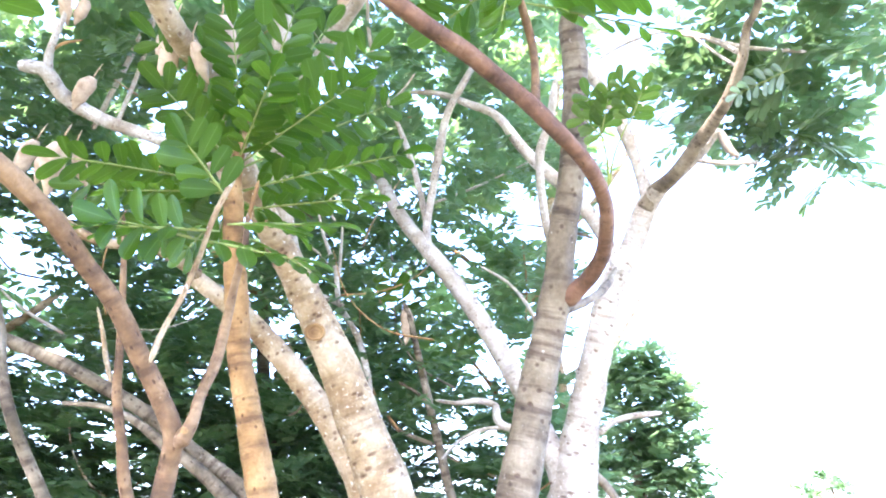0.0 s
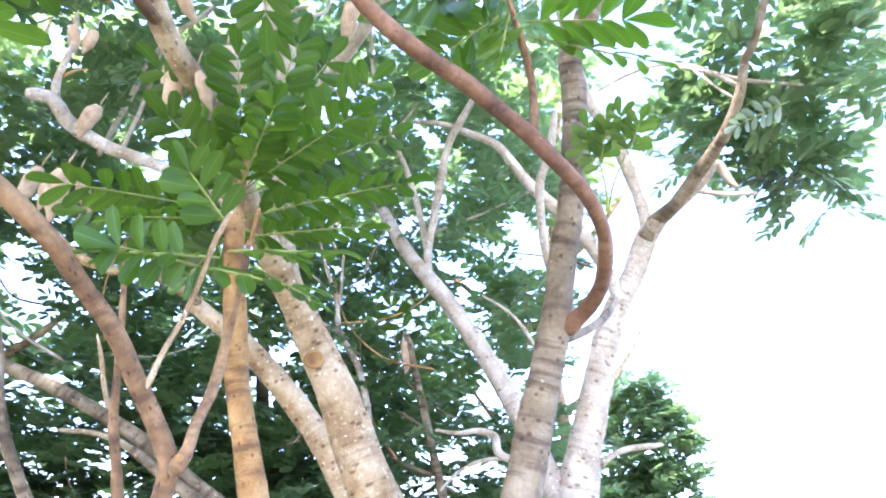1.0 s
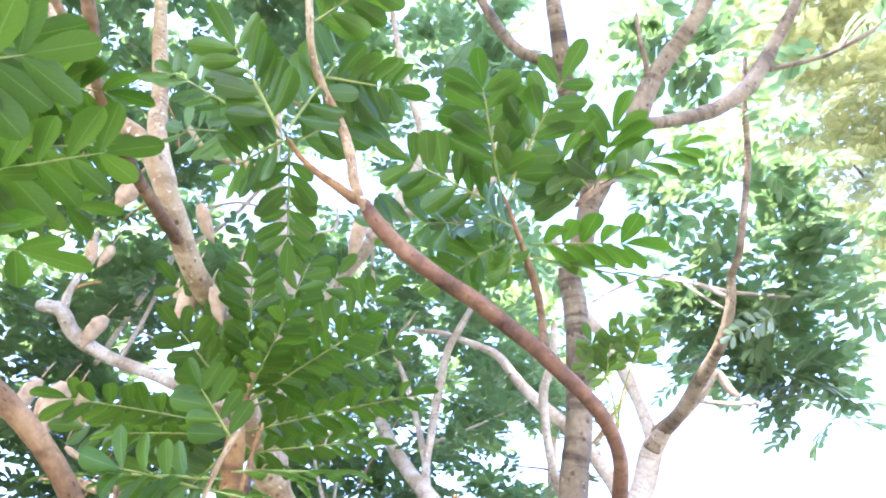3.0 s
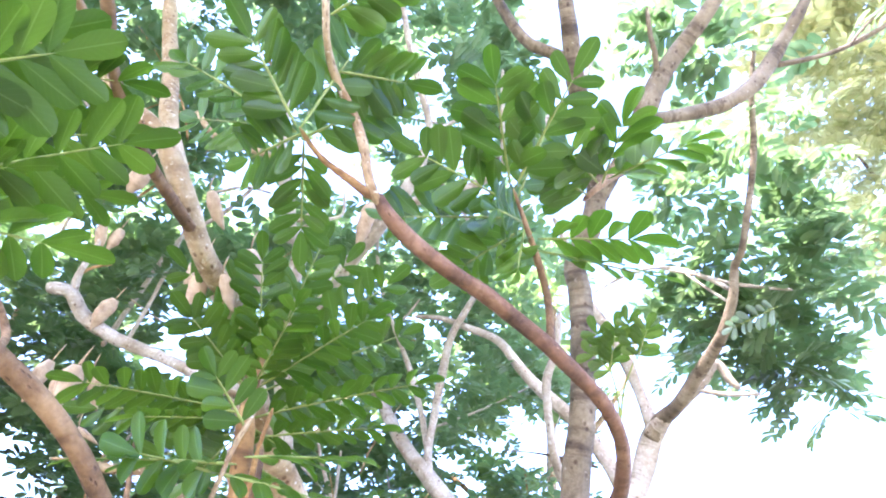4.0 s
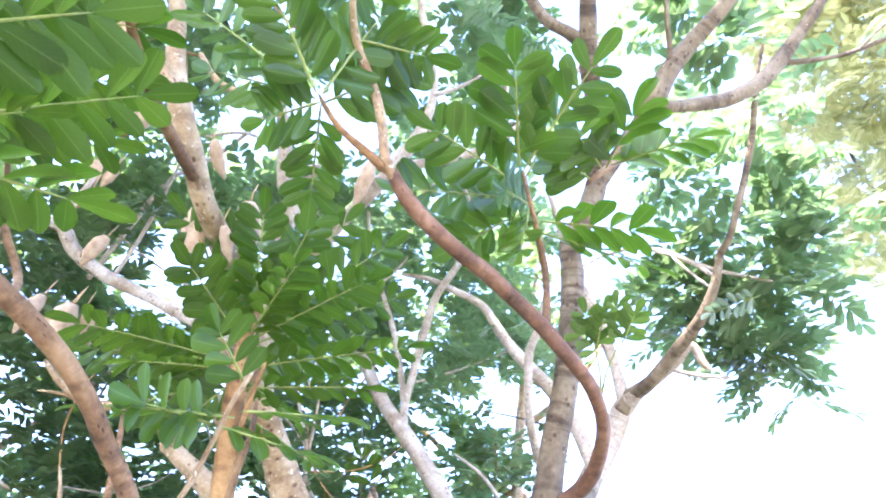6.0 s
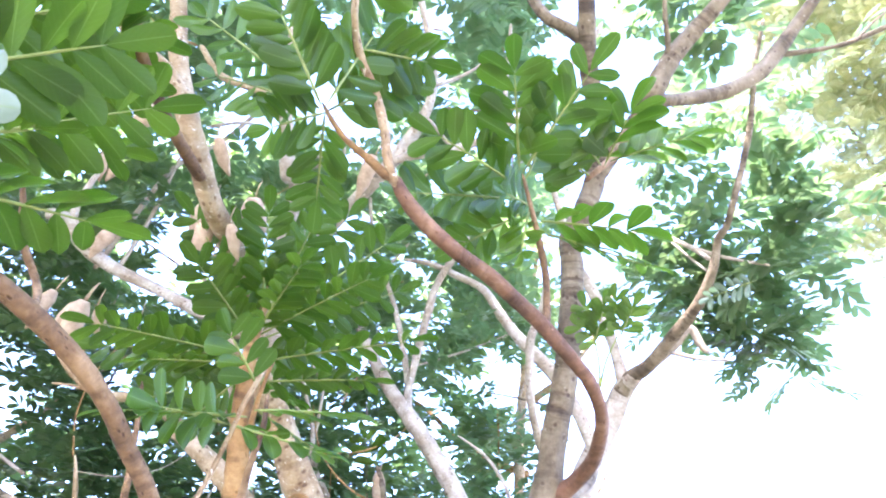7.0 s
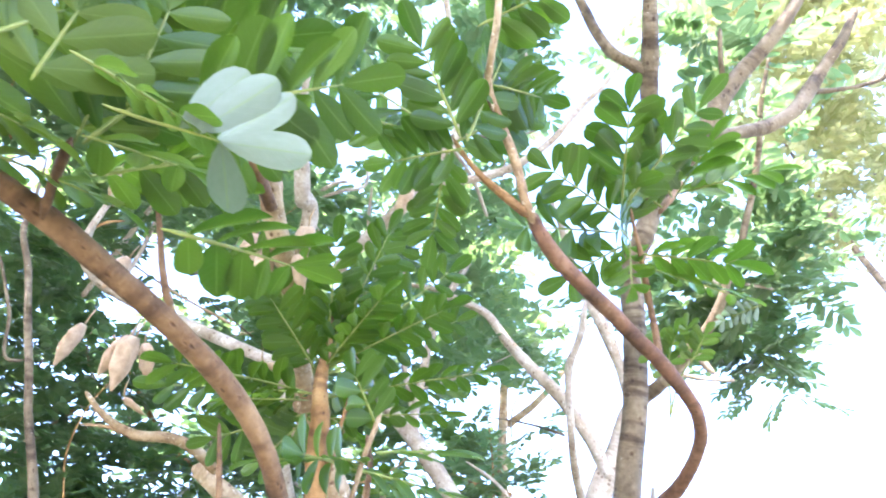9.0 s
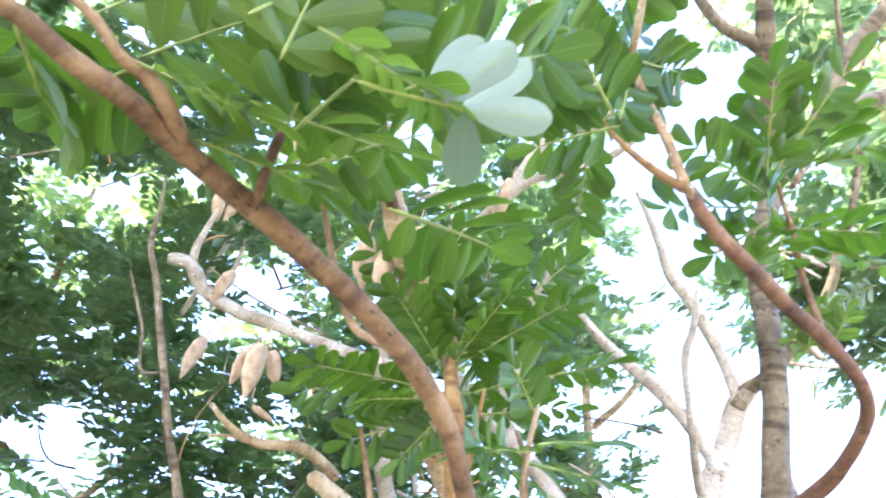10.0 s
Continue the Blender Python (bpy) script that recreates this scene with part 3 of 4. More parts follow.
near_leaf(brown_tree, (-0.92, 0.56, 2.27), (-0.81, 0.52, 2.39), 5, 0.084, 20)
near_leaf(brown_tree, (-1.14, 0.43, 2.32), (-1.05, 0.43, 2.42), 4, 0.105, 0, YOUNG_LIT_LEAFLETS)
near_leaf(brown_tree, (-1.21, 0.41, 2.27), (-1.22, 0.52, 2.27), 4, 0.097, 20)
near_leaf(brown_tree, (-1.07, 0.88, 2.62), (-0.83, 0.98, 2.78), 6, 0.1, 20)
near_leaf(brown_tree, (-1.04, 0.91, 2.53), (-0.85, 1.03, 2.63), 5, 0.1, 30)
near_leaf(brown_tree, (-1.02, 0.79, 2.76), (-0.80, 0.90, 2.87), 6, 0.1, 30)
near_leaf(brown_tree, (-0.99, 0.77, 2.39), (-0.86, 0.81, 2.48), 6, 0.079, 40)
near_leaf(brown_tree, (-0.94, 0.64, 2.54), (-0.78, 0.65, 2.65), 6, 0.088, 20)
near_leaf(brown_tree, (-1.04, 0.55, 2.50), (-0.91, 0.56, 2.62), 6, 0.088, 15)

grey_tree = thing("tree", (-0.21, 1.87, 0), "upright grey-brown tree with ringed bark and a looping brown limb", "tree")
limb(grey_tree, "trunk", grey_bark, (-0.21, 1.87, -0.05, 0.079), (-0.05, 1.87, 0.70, 0.060), (0.19, 1.87, 1.61, 0.054), (0.22, 1.87, 1.73, 0.052), (0.25, 1.86, 1.87, 0.049), (0.29, 1.83, 2.02, 0.046), (0.32, 1.79, 2.17, 0.042), (0.34, 1.74, 2.32, 0.040), (0.36, 1.70, 2.44, 0.038), (0.38, 1.66, 2.64, 0.037), (0.38, 1.61, 2.81, 0.036), (0.37, 1.58, 2.88, 0.033), (0.41, 1.52, 2.97, 0.034), (0.44, 1.46, 3.08, 0.033), (0.42, 1.35, 3.17, 0.024), (0.39, 1.27, 3.24, 0.029), (0.35, 1.18, 3.30, 0.030), (0.33, 1.09, 3.38, 0.027), (0.31, 1.01, 3.46, 0.024), (0.29, 0.90, 3.63, 0.019))
limb(grey_tree, "limb", grey_bark, (0.43, 1.48, 3.06, 0.034), (0.49, 1.41, 3.13, 0.024), (0.54, 1.31, 3.19, 0.027), (0.57, 1.25, 3.24, 0.034), (0.61, 1.20, 3.32, 0.031), (0.67, 1.15, 3.40, 0.027), (0.74, 1.08, 3.47, 0.025), (0.80, 1.01, 3.54, 0.022), (0.88, 0.93, 3.67, 0.015))
limb(grey_tree, "limb", grey_bark, (0.57, 1.28, 3.24, 0.026), (0.66, 1.29, 3.27, 0.021), (0.76, 1.30, 3.31, 0.024), (0.87, 1.30, 3.36, 0.025), (0.97, 1.28, 3.43, 0.027), (1.05, 1.25, 3.53, 0.027), (1.10, 1.21, 3.60, 0.023), (1.15, 1.15, 3.67, 0.019), (1.22, 1.08, 3.80, 0.013))
limb(grey_tree, "twig", grey_bark, (1.06, 1.26, 3.52, 0.010), (1.16, 1.25, 3.54, 0.009), (1.26, 1.23, 3.56, 0.008), (1.35, 1.20, 3.59, 0.009), (1.43, 1.16, 3.62, 0.008), (1.54, 1.09, 3.71, 0.006))
limb(grey_tree, "twig", grey_bark, (1.30, 1.20, 3.55, 0.006), (1.34, 1.18, 3.60, 0.005), (1.40, 1.14, 3.65, 0.004))
limb(grey_tree, "limb", grey_bark, (0.34, 1.15, 3.33, 0.024), (0.28, 1.13, 3.36, 0.020), (0.21, 1.11, 3.38, 0.018), (0.16, 1.09, 3.44, 0.017), (0.12, 1.06, 3.51, 0.016), (0.06, 1.02, 3.65, 0.012))
limb(grey_tree, "twig", grey_bark, (0.61, 1.19, 3.33, 0.010), (0.60, 1.14, 3.37, 0.009), (0.58, 1.09, 3.42, 0.008), (0.57, 1.04, 3.49, 0.007))
limb(grey_tree, "limb", red_bark, (0.335, 1.80, 2.12, 0.030), (0.385, 1.74, 2.155, 0.024), (0.407, 1.65, 2.18, 0.021), (0.402, 1.54, 2.205, 0.019), (0.388, 1.46, 2.222, 0.018), (0.350, 1.35, 2.243, 0.0175), (0.300, 1.272, 2.27, 0.017), (0.233, 1.215, 2.31, 0.0175), (0.173, 1.18, 2.355, 0.018), (0.112, 1.155, 2.395, 0.018), (0.041, 1.10, 2.42, 0.018), (-0.041, 1.03, 2.43, 0.0175), (-0.12, 0.975, 2.465, 0.017), (-0.17, 0.93, 2.50, 0.015), (-0.19, 0.91, 2.53, 0.011))
limb(grey_tree, "limb", pale_bark, (-0.18, 0.92, 2.50, 0.011), (-0.20, 0.90, 2.54, 0.011), (-0.22, 0.88, 2.63, 0.011), (-0.25, 0.86, 2.72, 0.010), (-0.29, 0.81, 2.78, 0.010), (-0.30, 0.74, 2.79, 0.008), (-0.30, 0.67, 2.83, 0.008), (-0.31, 0.60, 2.93, 0.006))
limb(grey_tree, "limb", tan_bark, (-0.19, 0.91, 2.51, 0.011), (-0.24, 0.91, 2.56, 0.010), (-0.30, 0.89, 2.60, 0.007), (-0.34, 0.88, 2.65, 0.006), (-0.36, 0.87, 2.68, 0.004))
limb(grey_tree, "twig", brown_bark, (0.19, 1.19, 2.35, 0.011), (0.195, 1.19, 2.43, 0.009), (0.19, 1.18, 2.50, 0.009), (0.17, 1.14, 2.55, 0.009), (0.15, 1.10, 2.59, 0.007), (0.13, 1.07, 2.64, 0.005), (0.11, 1.03, 2.67, 0.004))
limb(grey_tree, "twig", brown_bark, (0.52, 1.40, 3.13, 0.014), (0.42, 1.30, 2.98, 0.011), (0.34, 1.28, 2.88, 0.007))
limb(grey_tree, "twig", grey_bark, (0.34, 1.83, 2.10, 0.012), (0.43, 1.91, 2.16, 0.013), (0.52, 2.02, 2.25, 0.012), (0.57, 2.09, 2.33, 0.007))
limb(grey_tree, "twig", stalk_green, (0.461, 1.683, 2.413, 0.004), (0.448, 1.626, 2.480, 0.003), (0.426, 1.586, 2.537, 0.002))
limb(grey_tree, "twig", stalk_green, (0.461, 1.683, 2.413, 0.004), (0.468, 1.626, 2.480, 0.003), (0.498, 1.568, 2.553, 0.002))
near_leaf(grey_tree, (0.43, 1.59, 2.53), (0.39, 1.53, 2.61), 4, 0.055, 10, YOUNG_LIT_LEAFLETS)
near_leaf(grey_tree, (0.43, 1.59, 2.53), (0.44, 1.51, 2.61), 4, 0.055, -10, YOUNG_LIT_LEAFLETS)
near_leaf(grey_tree, (0.50, 1.56, 2.54), (0.47, 1.49, 2.62), 4, 0.055, 20, YOUNG_LIT_LEAFLETS)
near_leaf(grey_tree, (0.50, 1.56, 2.54), (0.52, 1.49, 2.60), 4, 0.055, 0, YOUNG_LIT_LEAFLETS)
near_leaf(grey_tree, (0.44, 1.60, 2.52), (0.38, 1.56, 2.56), 4, 0.055, 30, YOUNG_LIT_LEAFLETS)
near_leaf(grey_tree, (0.11, 1.07, 2.71), (0.06, 0.85, 2.83), 6, 0.099, 0)
near_leaf(grey_tree, (0.12, 1.07, 2.71), (0.24, 0.85, 2.86), 6, 0.099, 20)
near_leaf(grey_tree, (0.11, 1.09, 2.68), (-0.10, 0.98, 2.73), 6, 0.091, 10)
near_leaf(grey_tree, (0.11, 1.13, 2.67), (-0.15, 1.08, 2.63), 6, 0.091, 60)
near_leaf(grey_tree, (0.14, 1.15, 2.65), (0.00, 1.20, 2.58), 5, 0.084, 30)
near_leaf(grey_tree, (0.15, 1.14, 2.66), (0.12, 1.12, 2.51), 5, 0.068, 60)
near_leaf(grey_tree, (0.18, 1.17, 2.64), (0.39, 1.11, 2.60), 5, 0.099, 30)
near_leaf(grey_tree, (0.18, 1.19, 2.62), (0.44, 1.19, 2.56), 5, 0.084, 65)
near_leaf(grey_tree, (0.13, 1.10, 2.71), (0.21, 1.05, 2.91), 6, 0.091, 30)
near_leaf(grey_tree, (0.15, 1.14, 2.66), (0.07, 1.03, 2.61), 5, 0.076, 40)
near_leaf(grey_tree, (0.39, 1.27, 2.94), (0.29, 1.15, 2.94), 4, 0.114, 0)
near_leaf(grey_tree, (0.40, 1.27, 2.94), (0.43, 1.10, 3.00), 4, 0.114, 20)
near_leaf(grey_tree, (0.42, 1.27, 2.96), (0.59, 1.11, 2.94), 5, 0.106, 45)
near_leaf(grey_tree, (0.36, 1.28, 2.90), (0.26, 1.24, 2.94), 5, 0.091, 10)
near_leaf(grey_tree, (-0.35, 0.82, 2.62), (-0.45, 0.72, 2.78), 7, 0.091, 0)
near_leaf(grey_tree, (-0.36, 0.86, 2.65), (-0.71, 0.95, 3.04), 7, 0.084, 40)
near_leaf(grey_tree, (-0.36, 0.86, 2.65), (-0.69, 1.07, 2.96), 7, 0.084, 30)
near_leaf(grey_tree, (-0.36, 0.92, 2.70), (-0.37, 1.08, 2.58), 7, 0.076, 0)
near_leaf(grey_tree, (-0.36, 0.92, 2.70), (-0.19, 0.91, 2.84), 6, 0.091, 0)
near_leaf(grey_tree, (-0.34, 0.82, 2.62), (-0.25, 0.81, 2.90), 6, 0.091, 20)
near_leaf(grey_tree, (-0.34, 0.83, 2.61), (-0.48, 0.95, 2.67), 6, 0.084, 20)
near_leaf(grey_tree, (-0.28, 0.80, 2.78), (-0.14, 0.88, 2.86), 6, 0.091, 10)
near_leaf(grey_tree, (-0.32, 0.76, 2.92), (-0.19, 0.69, 2.97), 6, 0.099, 10)

white_tree = thing("tree", (0.34, 3.57, 0), "pale sunlit tree forking low into several smooth limbs", "tree")
limb(white_tree, "trunk", ashen_bark, (0.34, 3.57, -0.05, 0.171), (0.45, 3.52, 0.70, 0.130), (0.61, 3.45, 1.62, 0.118), (0.64, 3.44, 1.77, 0.108), (0.68, 3.41, 1.98, 0.085), (0.73, 3.36, 2.19, 0.077), (0.78, 3.31, 2.40, 0.070), (0.85, 3.23, 2.65, 0.062), (0.96, 3.16, 2.86, 0.055), (1.03, 3.05, 3.04, 0.052), (1.07, 2.96, 3.08, 0.038))
limb(white_tree, "limb", grey_bark, (1.00, 3.07, 3.00, 0.044), (1.05, 3.00, 3.07, 0.041), (1.09, 2.90, 3.08, 0.036), (1.18, 2.68, 3.18, 0.032), (1.23, 2.48, 3.25, 0.026), (1.25, 2.33, 3.35, 0.021), (1.26, 2.24, 3.46, 0.017), (1.26, 2.19, 3.46, 0.016), (1.28, 2.07, 3.58, 0.016), (1.31, 1.98, 3.73, 0.015), (1.32, 1.86, 3.89, 0.014), (1.32, 1.78, 4.03, 0.012), (1.32, 1.61, 4.21, 0.008))
limb(white_tree, "limb", ashen_bark, (1.03, 3.05, 3.04, 0.041), (0.98, 3.01, 3.22, 0.028), (0.92, 2.97, 3.40, 0.034), (0.85, 2.95, 3.58, 0.031), (0.75, 2.90, 3.72, 0.027), (0.70, 2.82, 3.83, 0.022), (0.63, 2.73, 4.00, 0.017), (0.58, 2.69, 4.13, 0.013))
limb(white_tree, "limb", ashen_bark, (1.04, 3.04, 3.07, 0.033), (1.14, 2.92, 3.12, 0.030), (1.23, 2.83, 3.19, 0.027), (1.30, 2.77, 3.26, 0.022), (1.36, 2.79, 3.17, 0.019), (1.39, 2.79, 3.14, 0.011))
limb(white_tree, "twig", ashen_bark, (1.20, 2.82, 3.14, 0.011), (1.31, 2.79, 3.11, 0.012), (1.45, 2.73, 3.08, 0.009))
limb(white_tree, "limb", ashen_bark, (0.60, 3.44, 1.72, 0.081), (0.52, 3.49, 1.93, 0.058), (0.40, 3.54, 2.21, 0.054), (0.26, 3.54, 2.47, 0.051), (0.10, 3.50, 2.71, 0.047), (-0.08, 3.43, 2.93, 0.043), (-0.22, 3.52, 3.14, 0.040), (-0.33, 3.62, 3.37, 0.037), (-0.43, 3.72, 3.59, 0.033))
limb(white_tree, "limb", ashen_bark, (-0.08, 3.40, 2.92, 0.022), (-0.09, 3.45, 3.08, 0.022), (-0.06, 3.42, 3.28, 0.023), (-0.02, 3.35, 3.51, 0.026), (0.03, 3.24, 3.69, 0.022), (0.12, 3.15, 3.83, 0.020), (0.19, 3.12, 3.95, 0.016))
limb(white_tree, "twig", ashen_bark, (-0.09, 3.48, 3.10, 0.019), (-0.15, 3.47, 3.38, 0.018), (-0.22, 3.40, 3.59, 0.016), (-0.30, 3.35, 3.78, 0.012), (-0.38, 3.27, 3.97, 0.011), (-0.43, 3.16, 4.20, 0.011), (-0.43, 3.01, 4.36, 0.008))
limb(white_tree, "twig", ashen_bark, (-0.30, 3.33, 3.81, 0.009), (-0.22, 3.28, 3.88, 0.008), (-0.16, 3.24, 3.95, 0.007))
limb(white_tree, "limb", ashen_bark, (0.89, 3.17, 2.69, 0.035), (0.81, 3.19, 2.93, 0.035), (0.68, 3.21, 3.16, 0.037), (0.50, 3.18, 3.33, 0.033), (0.39, 3.22, 3.51, 0.028), (0.30, 3.21, 3.64, 0.024), (0.14, 3.22, 3.73, 0.021), (-0.03, 3.24, 3.81, 0.016), (-0.19, 3.28, 3.85, 0.010))
limb(white_tree, "limb", ashen_bark, (0.56, 2.76, 2.48, 0.021), (0.45, 2.50, 2.53, 0.019), (0.38, 2.31, 2.61, 0.016), (0.36, 2.23, 2.73, 0.016), (0.36, 2.18, 2.83, 0.017), (0.39, 2.13, 2.91, 0.015), (0.40, 2.07, 2.99, 0.013), (0.41, 2.05, 3.05, 0.007))
limb(white_tree, "twig", ashen_bark, (1.31, 2.44, 3.46, 0.011), (1.23, 2.48, 3.56, 0.012), (1.15, 2.56, 3.67, 0.011), (1.05, 2.58, 3.70, 0.010), (0.88, 2.61, 3.66, 0.008), (0.72, 2.61, 3.56, 0.008))
limb(white_tree, "twig", ashen_bark, (1.07, 2.58, 3.69, 0.008), (1.20, 2.52, 3.61, 0.009), (1.33, 2.42, 3.48, 0.009), (1.54, 2.35, 3.40, 0.007))
limb(white_tree, "twig", ashen_bark, (1.16, 2.53, 3.62, 0.007), (1.23, 2.51, 3.52, 0.007), (1.30, 2.48, 3.42, 0.007))
limb(white_tree, "twig", ashen_bark, (0.76, 3.39, 1.95, 0.016), (0.82, 3.42, 2.00, 0.015), (0.92, 3.45, 2.04, 0.015), (1.02, 3.42, 2.05, 0.014), (1.09, 3.44, 2.06, 0.009))
limb(white_tree, "twig", ashen_bark, (0.40, 3.41, 1.96, 0.016), (0.27, 3.42, 2.02, 0.021), (0.26, 3.43, 2.09, 0.019), (0.19, 3.45, 2.12, 0.016), (0.09, 3.45, 2.11, 0.012), (-0.04, 3.55, 2.14, 0.008))
limb(white_tree, "twig", ashen_bark, (0.31, 3.42, 1.99, 0.011), (0.17, 3.45, 1.97, 0.011), (0.07, 3.48, 1.92, 0.008), (-0.01, 3.49, 1.84, 0.007))
limb(white_tree, "twig", grey_bark, (0.69, 3.42, 1.79, 0.024), (0.77, 3.41, 1.72, 0.022), (0.82, 3.40, 1.64, 0.019))
limb(white_tree, "twig", ashen_bark, (0.52, 3.45, 2.44, 0.010), (0.45, 3.42, 2.60, 0.010), (0.35, 3.48, 2.76, 0.009), (0.20, 3.46, 2.85, 0.006))
near_leaf(white_tree, (1.45, 2.33, 3.30), (1.25, 2.41, 3.24), 6, 0.06, 10, PALE_LEAFLETS)

back_tree = thing("tree", (0.08, 4.87, 0), "pale thin-limbed tree standing behind the others", "tree")
limb(back_tree, "trunk", ashen_bark, (0.08, 4.87, -0.05, 0.072), (-0.08, 4.64, 0.71, 0.055), (-0.31, 4.29, 1.63, 0.050), (-0.49, 4.02, 2.18, 0.048), (-0.75, 3.65, 2.69, 0.045), (-0.82, 3.18, 3.03, 0.042), (-0.81, 2.88, 3.28, 0.040), (-0.78, 2.64, 3.54, 0.037), (-0.76, 2.47, 3.76, 0.037), (-0.78, 2.44, 3.77, 0.034), (-0.78, 2.44, 3.74, 0.035), (-0.81, 2.26, 3.93, 0.033), (-0.83, 2.18, 4.01, 0.024), (-0.81, 2.06, 4.13, 0.018), (-0.82, 1.99, 4.32, 0.013))
limb(back_tree, "limb", ashen_bark, (-0.83, 2.79, 3.38, 0.027), (-0.61, 2.53, 3.39, 0.030), (-0.46, 2.31, 3.46, 0.031), (-0.32, 2.14, 3.53, 0.030), (-0.20, 2.03, 3.66, 0.029), (-0.13, 1.92, 3.76, 0.021), (-0.11, 1.86, 3.86, 0.017), (-0.15, 1.73, 3.98, 0.016), (-0.20, 1.65, 4.15, 0.014), (-0.24, 1.54, 4.33, 0.012), (-0.27, 1.40, 4.52, 0.009))
limb(back_tree, "limb", ashen_bark, (-0.33, 2.02, 3.44, 0.022), (-0.23, 1.97, 3.50, 0.019), (-0.04, 1.96, 3.56, 0.018), (0.12, 1.94, 3.63, 0.018), (0.28, 1.87, 3.74, 0.015), (0.42, 1.80, 3.91, 0.013), (0.55, 1.74, 4.05, 0.011), (0.62, 1.70, 4.19, 0.008))
limb(back_tree, "twig", ashen_bark, (-0.11, 1.81, 3.79, 0.011), (-0.03, 1.82, 3.85, 0.009), (0.04, 1.82, 3.91, 0.007), (0.14, 1.82, 4.03, 0.005))
limb(back_tree, "twig", ashen_bark, (-0.68, 2.22, 3.59, 0.008), (-0.59, 2.21, 3.63, 0.008), (-0.50, 2.20, 3.66, 0.007), (-0.49, 2.13, 3.73, 0.006))
limb(back_tree, "twig", ashen_bark, (-0.69, 2.18, 3.59, 0.010), (-0.62, 2.16, 3.63, 0.008), (-0.57, 2.16, 3.64, 0.006))
limb(back_tree, "twig", ashen_bark, (-0.12, 2.09, 3.87, 0.009), (0.02, 2.26, 3.83, 0.010), (0.13, 2.44, 3.75, 0.009))
limb(back_tree, "twig", ashen_bark, (0.24, 2.13, 3.93, 0.011), (0.24, 2.05, 4.14, 0.011), (0.24, 1.91, 4.39, 0.008))
limb(back_tree, "twig", ashen_bark, (-1.90, 3.17, 3.53, 0.015), (-1.74, 3.06, 3.83, 0.015), (-1.55, 2.93, 4.12, 0.013), (-1.35, 2.95, 4.36, 0.013), (-1.13, 2.84, 4.57, 0.012), (-0.98, 2.77, 4.82, 0.007))
limb(back_tree, "twig", ashen_bark, (-1.71, 3.05, 3.49, 0.012), (-1.62, 2.97, 3.68, 0.012), (-1.57, 2.94, 3.94, 0.011), (-1.52, 2.88, 4.20, 0.008))
limb(back_tree, "twig", ashen_bark, (-1.22, 2.38, 3.95, 0.007), (-1.03, 2.40, 4.02, 0.008), (-0.92, 2.44, 4.02, 0.007))

low_tree = thing("tree", (0.11, 2.95, 0), "low grey-barked tree with long nearly level limbs", "tree")
limb(low_tree, "trunk", grey_bark, (0.11, 2.95, -0.05, 0.058), (-0.17, 2.95, 0.64, 0.044), (-0.59, 2.94, 1.48, 0.040), (-0.81, 2.94, 1.67, 0.033), (-1.01, 2.92, 1.81, 0.030), (-1.21, 2.88, 1.96, 0.029), (-1.40, 2.83, 2.07, 0.028), (-1.57, 2.72, 2.16, 0.027), (-1.72, 2.68, 2.22, 0.025), (-1.89, 2.60, 2.29, 0.021))
limb(low_tree, "limb", grey_bark, (-0.75, 2.85, 1.52, 0.033), (-0.87, 2.87, 1.65, 0.029), (-0.98, 2.83, 1.75, 0.025), (-1.13, 2.82, 1.85, 0.022), (-1.26, 2.81, 1.94, 0.016), (-1.39, 2.80, 1.99, 0.012), (-1.54, 2.77, 2.00, 0.009))
limb(low_tree, "twig", pale_bark, (-1.38, 2.84, 2.07, 0.012), (-1.41, 2.81, 2.18, 0.011), (-1.43, 2.75, 2.32, 0.009), (-1.45, 2.73, 2.39, 0.005))
limb(low_tree, "limb", pale_bark, (-0.96, 2.53, 2.46, 0.022), (-1.10, 2.29, 2.49, 0.019), (-1.23, 2.26, 2.49, 0.017), (-1.33, 2.22, 2.54, 0.012), (-1.39, 2.18, 2.60, 0.008))
limb(low_tree, "twig", pale_bark, (-1.25, 2.26, 2.49, 0.012), (-1.30, 2.24, 2.50, 0.007), (-1.39, 2.22, 2.50, 0.005))

sap1_tree = thing("sapling", (-0.31, 1.97, 0), "thin straight brown sapling stem", "sapling")
limb(sap1_tree, "stem", brown_bark, (-0.31, 1.97, -0.05, 0.023), (-0.48, 1.88, 0.67, 0.018), (-0.74, 1.75, 1.55, 0.016), (-0.77, 1.74, 1.63, 0.015), (-0.79, 1.72, 1.74, 0.013), (-0.81, 1.70, 1.84, 0.012), (-0.81, 1.67, 1.95, 0.010), (-0.81, 1.64, 2.06, 0.009), (-0.83, 1.64, 2.20, 0.007), (-0.85, 1.64, 2.31, 0.005))

sap3_tree = thing("sapling", (0.57, 4.03, 0), "thin grey-brown sapling with a small yellow-green leaf", "sapling")
limb(sap3_tree, "stem", grey_bark, (0.57, 4.03, -0.05, 0.040), (0.38, 4.02, 0.67, 0.031), (0.10, 4.00, 1.54, 0.028), (0.04, 4.00, 1.71, 0.026), (-0.03, 3.98, 1.99, 0.025), (-0.09, 3.94, 2.23, 0.023), (-0.15, 3.89, 2.48, 0.020), (-0.20, 3.83, 2.67, 0.017), (-0.23, 3.81, 2.75, 0.012))
limb(sap3_tree, "twig", grey_bark, (-0.05, 3.98, 1.96, 0.012), (-0.17, 4.02, 2.01, 0.013), (-0.28, 4.06, 2.07, 0.011), (-0.33, 4.04, 2.14, 0.008))
